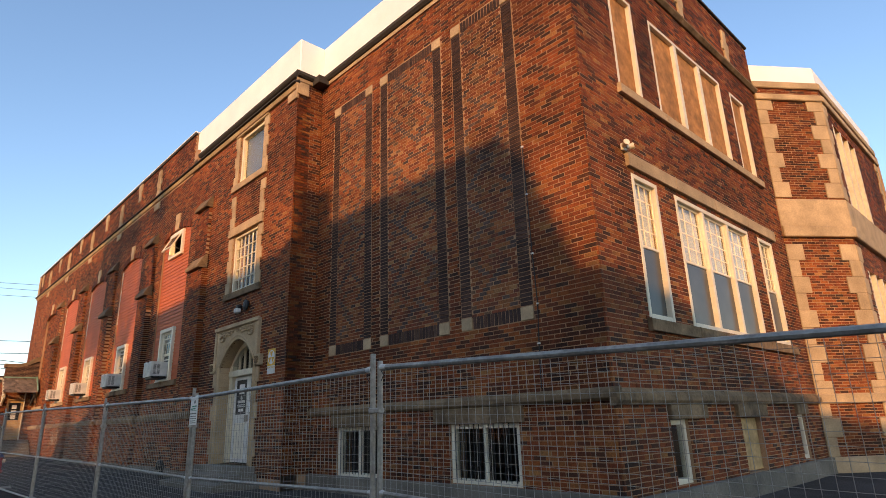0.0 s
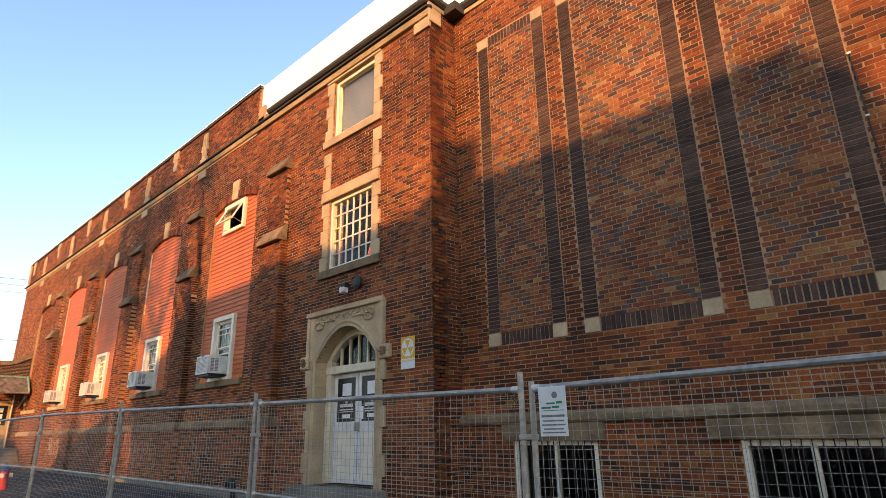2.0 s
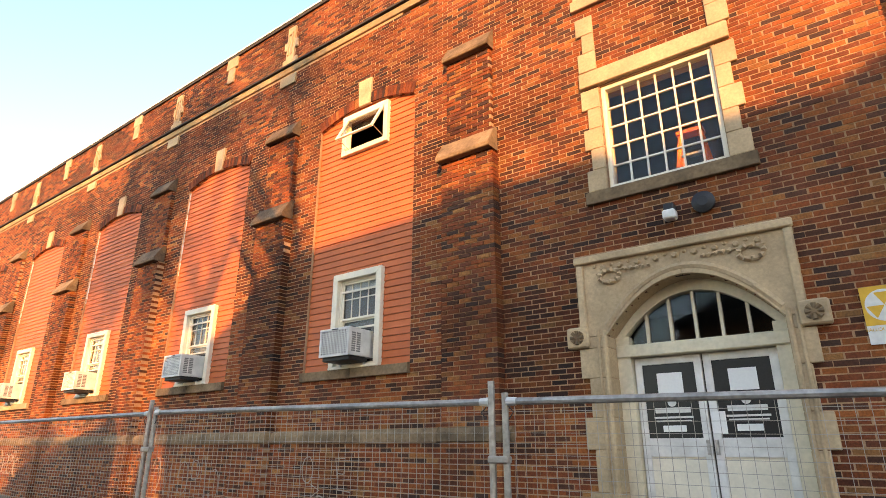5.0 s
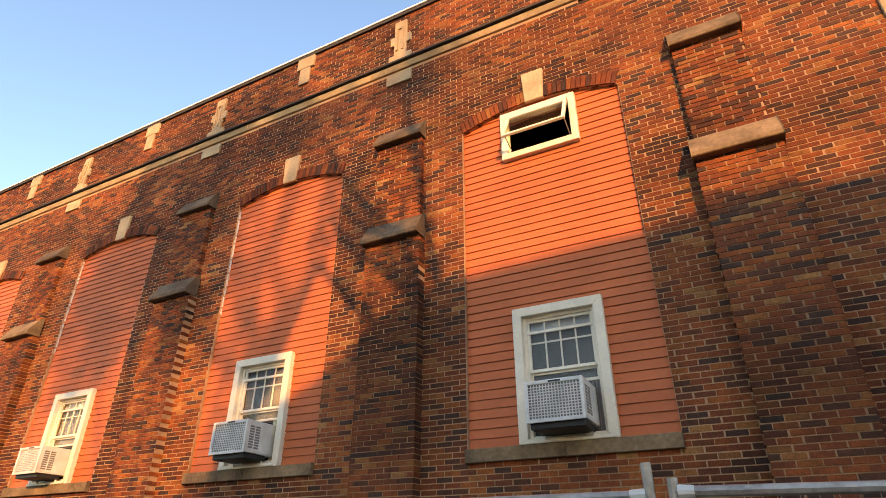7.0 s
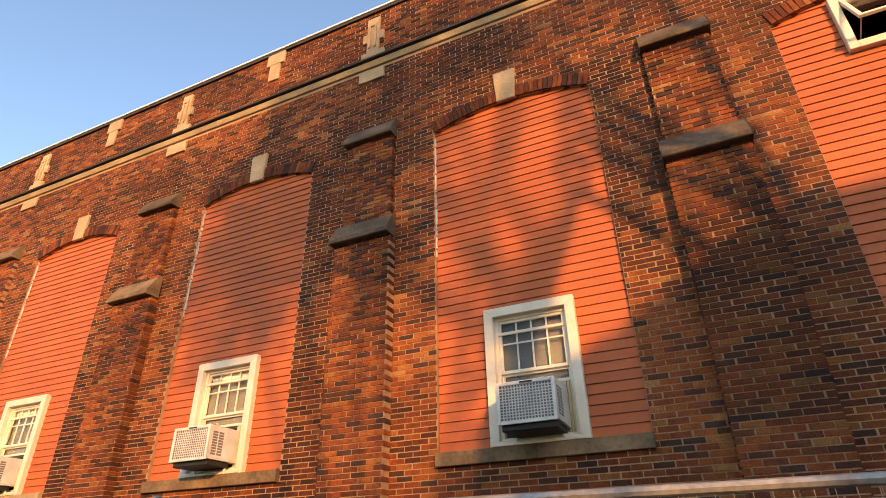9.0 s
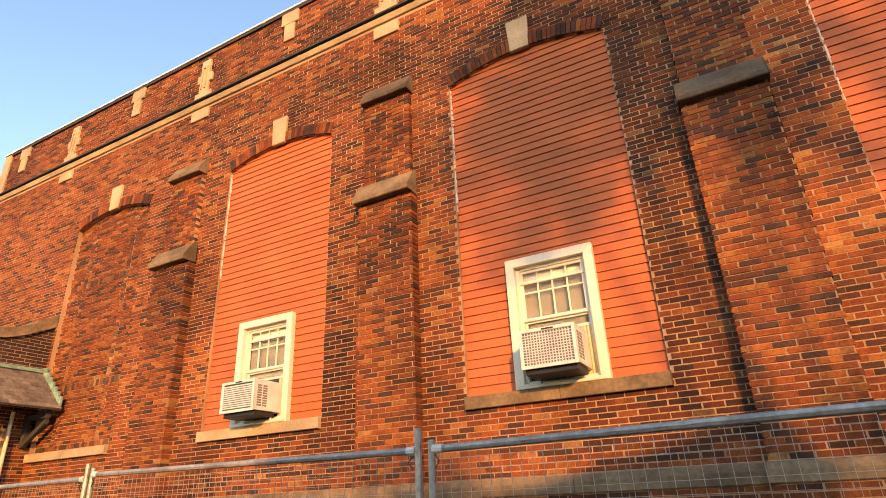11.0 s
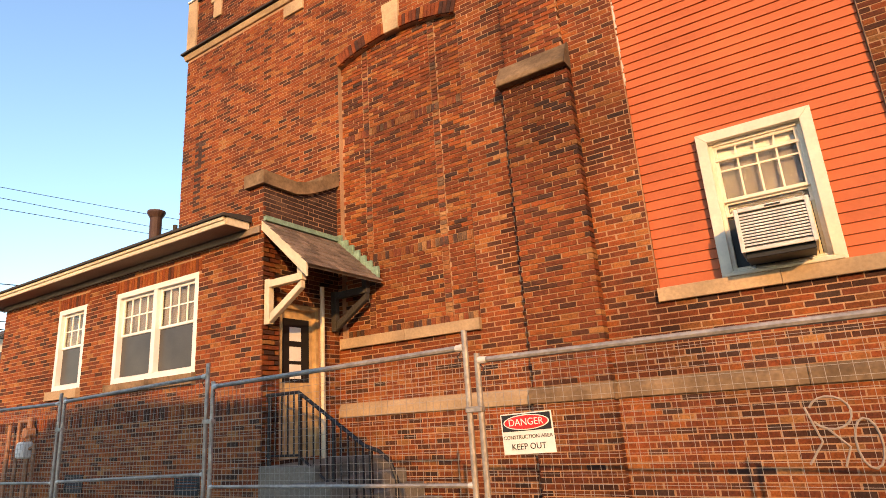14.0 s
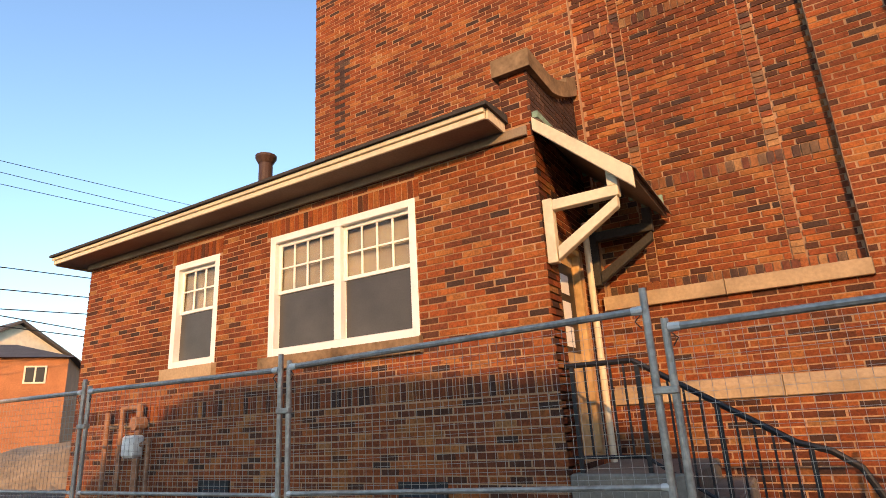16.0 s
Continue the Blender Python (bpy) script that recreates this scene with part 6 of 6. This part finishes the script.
def fan_tree(x, foot_u, limbs_uz, seed, thick=0.095):
    """A leafless tree whose main limbs shade the wall along the given lines of (u, z)."""
    r = random.Random(seed)
    y0 = cast(x, foot_u, 3.0)[0]
    gz = ground_z(y0)
    tree = thing("bare_tree", pose(x, y0, gz), "leafless street tree with long slanting limbs", "tree", "street trees")

    def at(u, z, dx=0.0):
        y, h = cast(x + dx, u, z)
        return Vector((dx, y - y0, h - gz))
    fork = at(foot_u + 0.1, 3.6)
    part("trunk", Geo().tube((0, 0, -0.2), fork, 0.22, 12, 0.14), M_bark, tree)
    for line in limbs_uz:
        dx = r.uniform(-1.2, 1.2)
        pts = [fork] + [at(u, z, dx * (i + 1) / len(line)) for i, (u, z) in enumerate(line)]
        g = Geo()
        for i, (p, q) in enumerate(zip(pts, pts[1:])):
            r0, r1 = thick * 0.9 ** i, thick * 0.9 ** (i + 1)
            g.tube(p, q, r0, 7, r1)
            for k in range(2):
                m = p.lerp(q, r.uniform(0.15, 0.95))
                d = ((q - p).normalized() + Vector((r.uniform(-0.5, 0.5), r.uniform(-0.7, 0.7), r.uniform(-0.3, 0.6)))).normalized()
                e = m + d * r.uniform(0.5, 1.3)
                g.tube(m, e, r1 * 0.42, 5, r1 * 0.22)
                for _ in range(3):
                    g.tube(m.lerp(e, r.uniform(0.3, 1)), e + Vector((r.uniform(-0.4, 0.4), r.uniform(-0.5, 0.5), r.uniform(0.0, 0.6))), 0.012, 4, 0.006)
        part("limb", g.mesh("limb", M_bark, fix=False), None, tree)
    return tree


def leafy_tree(x, foot_u, masses, seed):
    """An added, unseen tree in leaf: masses of (u, z, half width, half height, clumps) as their shade falls on the
    wall.
    """
    r = random.Random(seed)
    y0 = cast(x, foot_u, 3.0)[0]
    gz = ground_z(y0)
    tree = thing("leafy_tree", pose(x, y0, gz), "unseen tree with a leafy crown added to shade the wall", "tree", "street trees")
    part("trunk", Geo().tube((0, 0, -0.2), (0.1, 0.1, 5.0), 0.28, 12, 0.2), M_bark, tree)
    limbs, v, f = Geo(), [], []
    for u, z, hw, hh, clumps in masses:
        y, top = cast(x, u, z)
        mid = Vector((0, y - y0, top - gz))
        limbs.tube((0.1, 0.1, 4.8), mid, 0.06, 7, 0.03)
        for _ in range(clumps):
            while True:
                q = Vector((r.uniform(-1, 1), r.uniform(-1, 1), r.uniform(-1, 1)))
                if q.length < 1:
                    break
            c = mid + Vector((q.x * 0.6, q.y * hw, q.z * hh))
            limbs.tube(mid.lerp(c, 0.15), c, 0.03, 4, 0.01)
            for _ in range(34):
                p = c + Vector((r.gauss(0, 0.24), r.gauss(0, 0.24), r.gauss(0, 0.24)))
                a = Vector((r.uniform(-1, 1), r.uniform(-1, 1), r.uniform(-1, 1))).normalized() * 0.085
                b = a.orthogonal().normalized() * 0.06
                k = len(v)
                v.extend([tuple(p - a), tuple(p + b), tuple(p + a), tuple(p - b)])
                f.append((k, k + 1, k + 2, k + 3))
    part("limbs", limbs.mesh("limbs", M_bark, fix=False), None, tree)
    me = bpy.data.meshes.new("crown")
    me.from_pydata(v, [], f)
    me.materials.append(M_leaf)
    part("crown", me, None, tree, kind="stuff")
    return tree


fan_tree(-6.5, 20.6, [
    [(21.3, 4.0), (21.88, 4.38), (22.37, 5.01), (22.94, 5.68), (23.3, 6.1)],
    [(21.2, 4.4), (21.61, 5.11), (22.02, 5.94), (22.32, 6.3), (22.9, 7.1)],
    [(21.1, 4.5), (21.7, 5.3), (22.32, 5.76), (22.92, 6.6), (23.2, 7.0)],
    [(21.3, 5.0), (21.8, 6.0), (22.21, 6.65), (23.01, 7.7), (23.3, 8.3)],
    [(21.0, 4.8), (21.19, 5.67), (21.34, 6.47), (21.46, 7.05), (21.7, 8.7), (21.75, 10.6)]], 4)
# Far unseen tree, added to cast soft branch shade on the second bay.
fan_tree(-24.0, 24.2, [
    [(24.2, 4.6), (24.0, 5.5), (24.4, 6.5), (24.1, 7.8), (24.3, 9.3)],
    [(24.5, 4.9), (24.9, 5.6), (25.2, 6.6), (25.4, 8.0)],
    [(23.9, 5.0), (23.5, 6.0), (23.4, 7.0), (23.2, 8.2)],
    [(24.6, 5.5), (24.75, 6.6), (24.9, 7.6), (25.0, 9.0)],
    [(24.4, 4.4), (25.0, 4.6), (25.6, 5.2), (26.2, 6.2)]], 9, 0.11)
# Leaf masses out of view, added to darken the wall and plinth.
leafy_tree(-14.0, 26.2, [(26.8, 7.3, 1.6, 2.4, 74), (28.9, 6.7, 1.35, 2.2, 92), (28.3, 9.0, 1.2, 0.6, 14), (26.2, 9.6, 2.6, 1.3, 36), (24.0, 9.3, 1.9, 0.6, 20), (22.0, 9.5, 1.3, 0.7, 11), (24.9, 4.0, 0.5, 0.7, 4), (31.0, 1.6, 1.2, 0.5, 12), (25.3, 2.2, 1.2, 0.5, 10)], 8)

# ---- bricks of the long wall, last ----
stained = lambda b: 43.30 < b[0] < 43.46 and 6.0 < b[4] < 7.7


def shade_clouds(b):
    """Painted tree shade: darker bricks in cloudy patches high on the wall between bays."""
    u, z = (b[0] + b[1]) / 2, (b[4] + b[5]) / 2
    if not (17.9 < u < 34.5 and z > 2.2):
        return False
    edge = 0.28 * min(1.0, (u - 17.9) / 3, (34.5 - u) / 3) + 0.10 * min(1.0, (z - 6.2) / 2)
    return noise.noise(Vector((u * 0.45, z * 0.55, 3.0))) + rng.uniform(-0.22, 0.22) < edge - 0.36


plain = [b for b in main if not stained(b)]
black = [b for b in plain if shade_clouds(b)]
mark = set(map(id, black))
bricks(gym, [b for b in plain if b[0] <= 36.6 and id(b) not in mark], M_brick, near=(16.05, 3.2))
bricks(gym, black, M_brick_shaded, "courses of brick darkened for the tree shade", "sooty_brickwork")
bricks(gym, [b for b in plain if b[0] > 36.6], M_brick_new, "courses of cleaner red brick", near=(37.0, 3.5))
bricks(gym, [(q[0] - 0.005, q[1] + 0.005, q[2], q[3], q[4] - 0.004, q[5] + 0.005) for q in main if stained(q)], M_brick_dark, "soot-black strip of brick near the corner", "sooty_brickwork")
lay_queue()
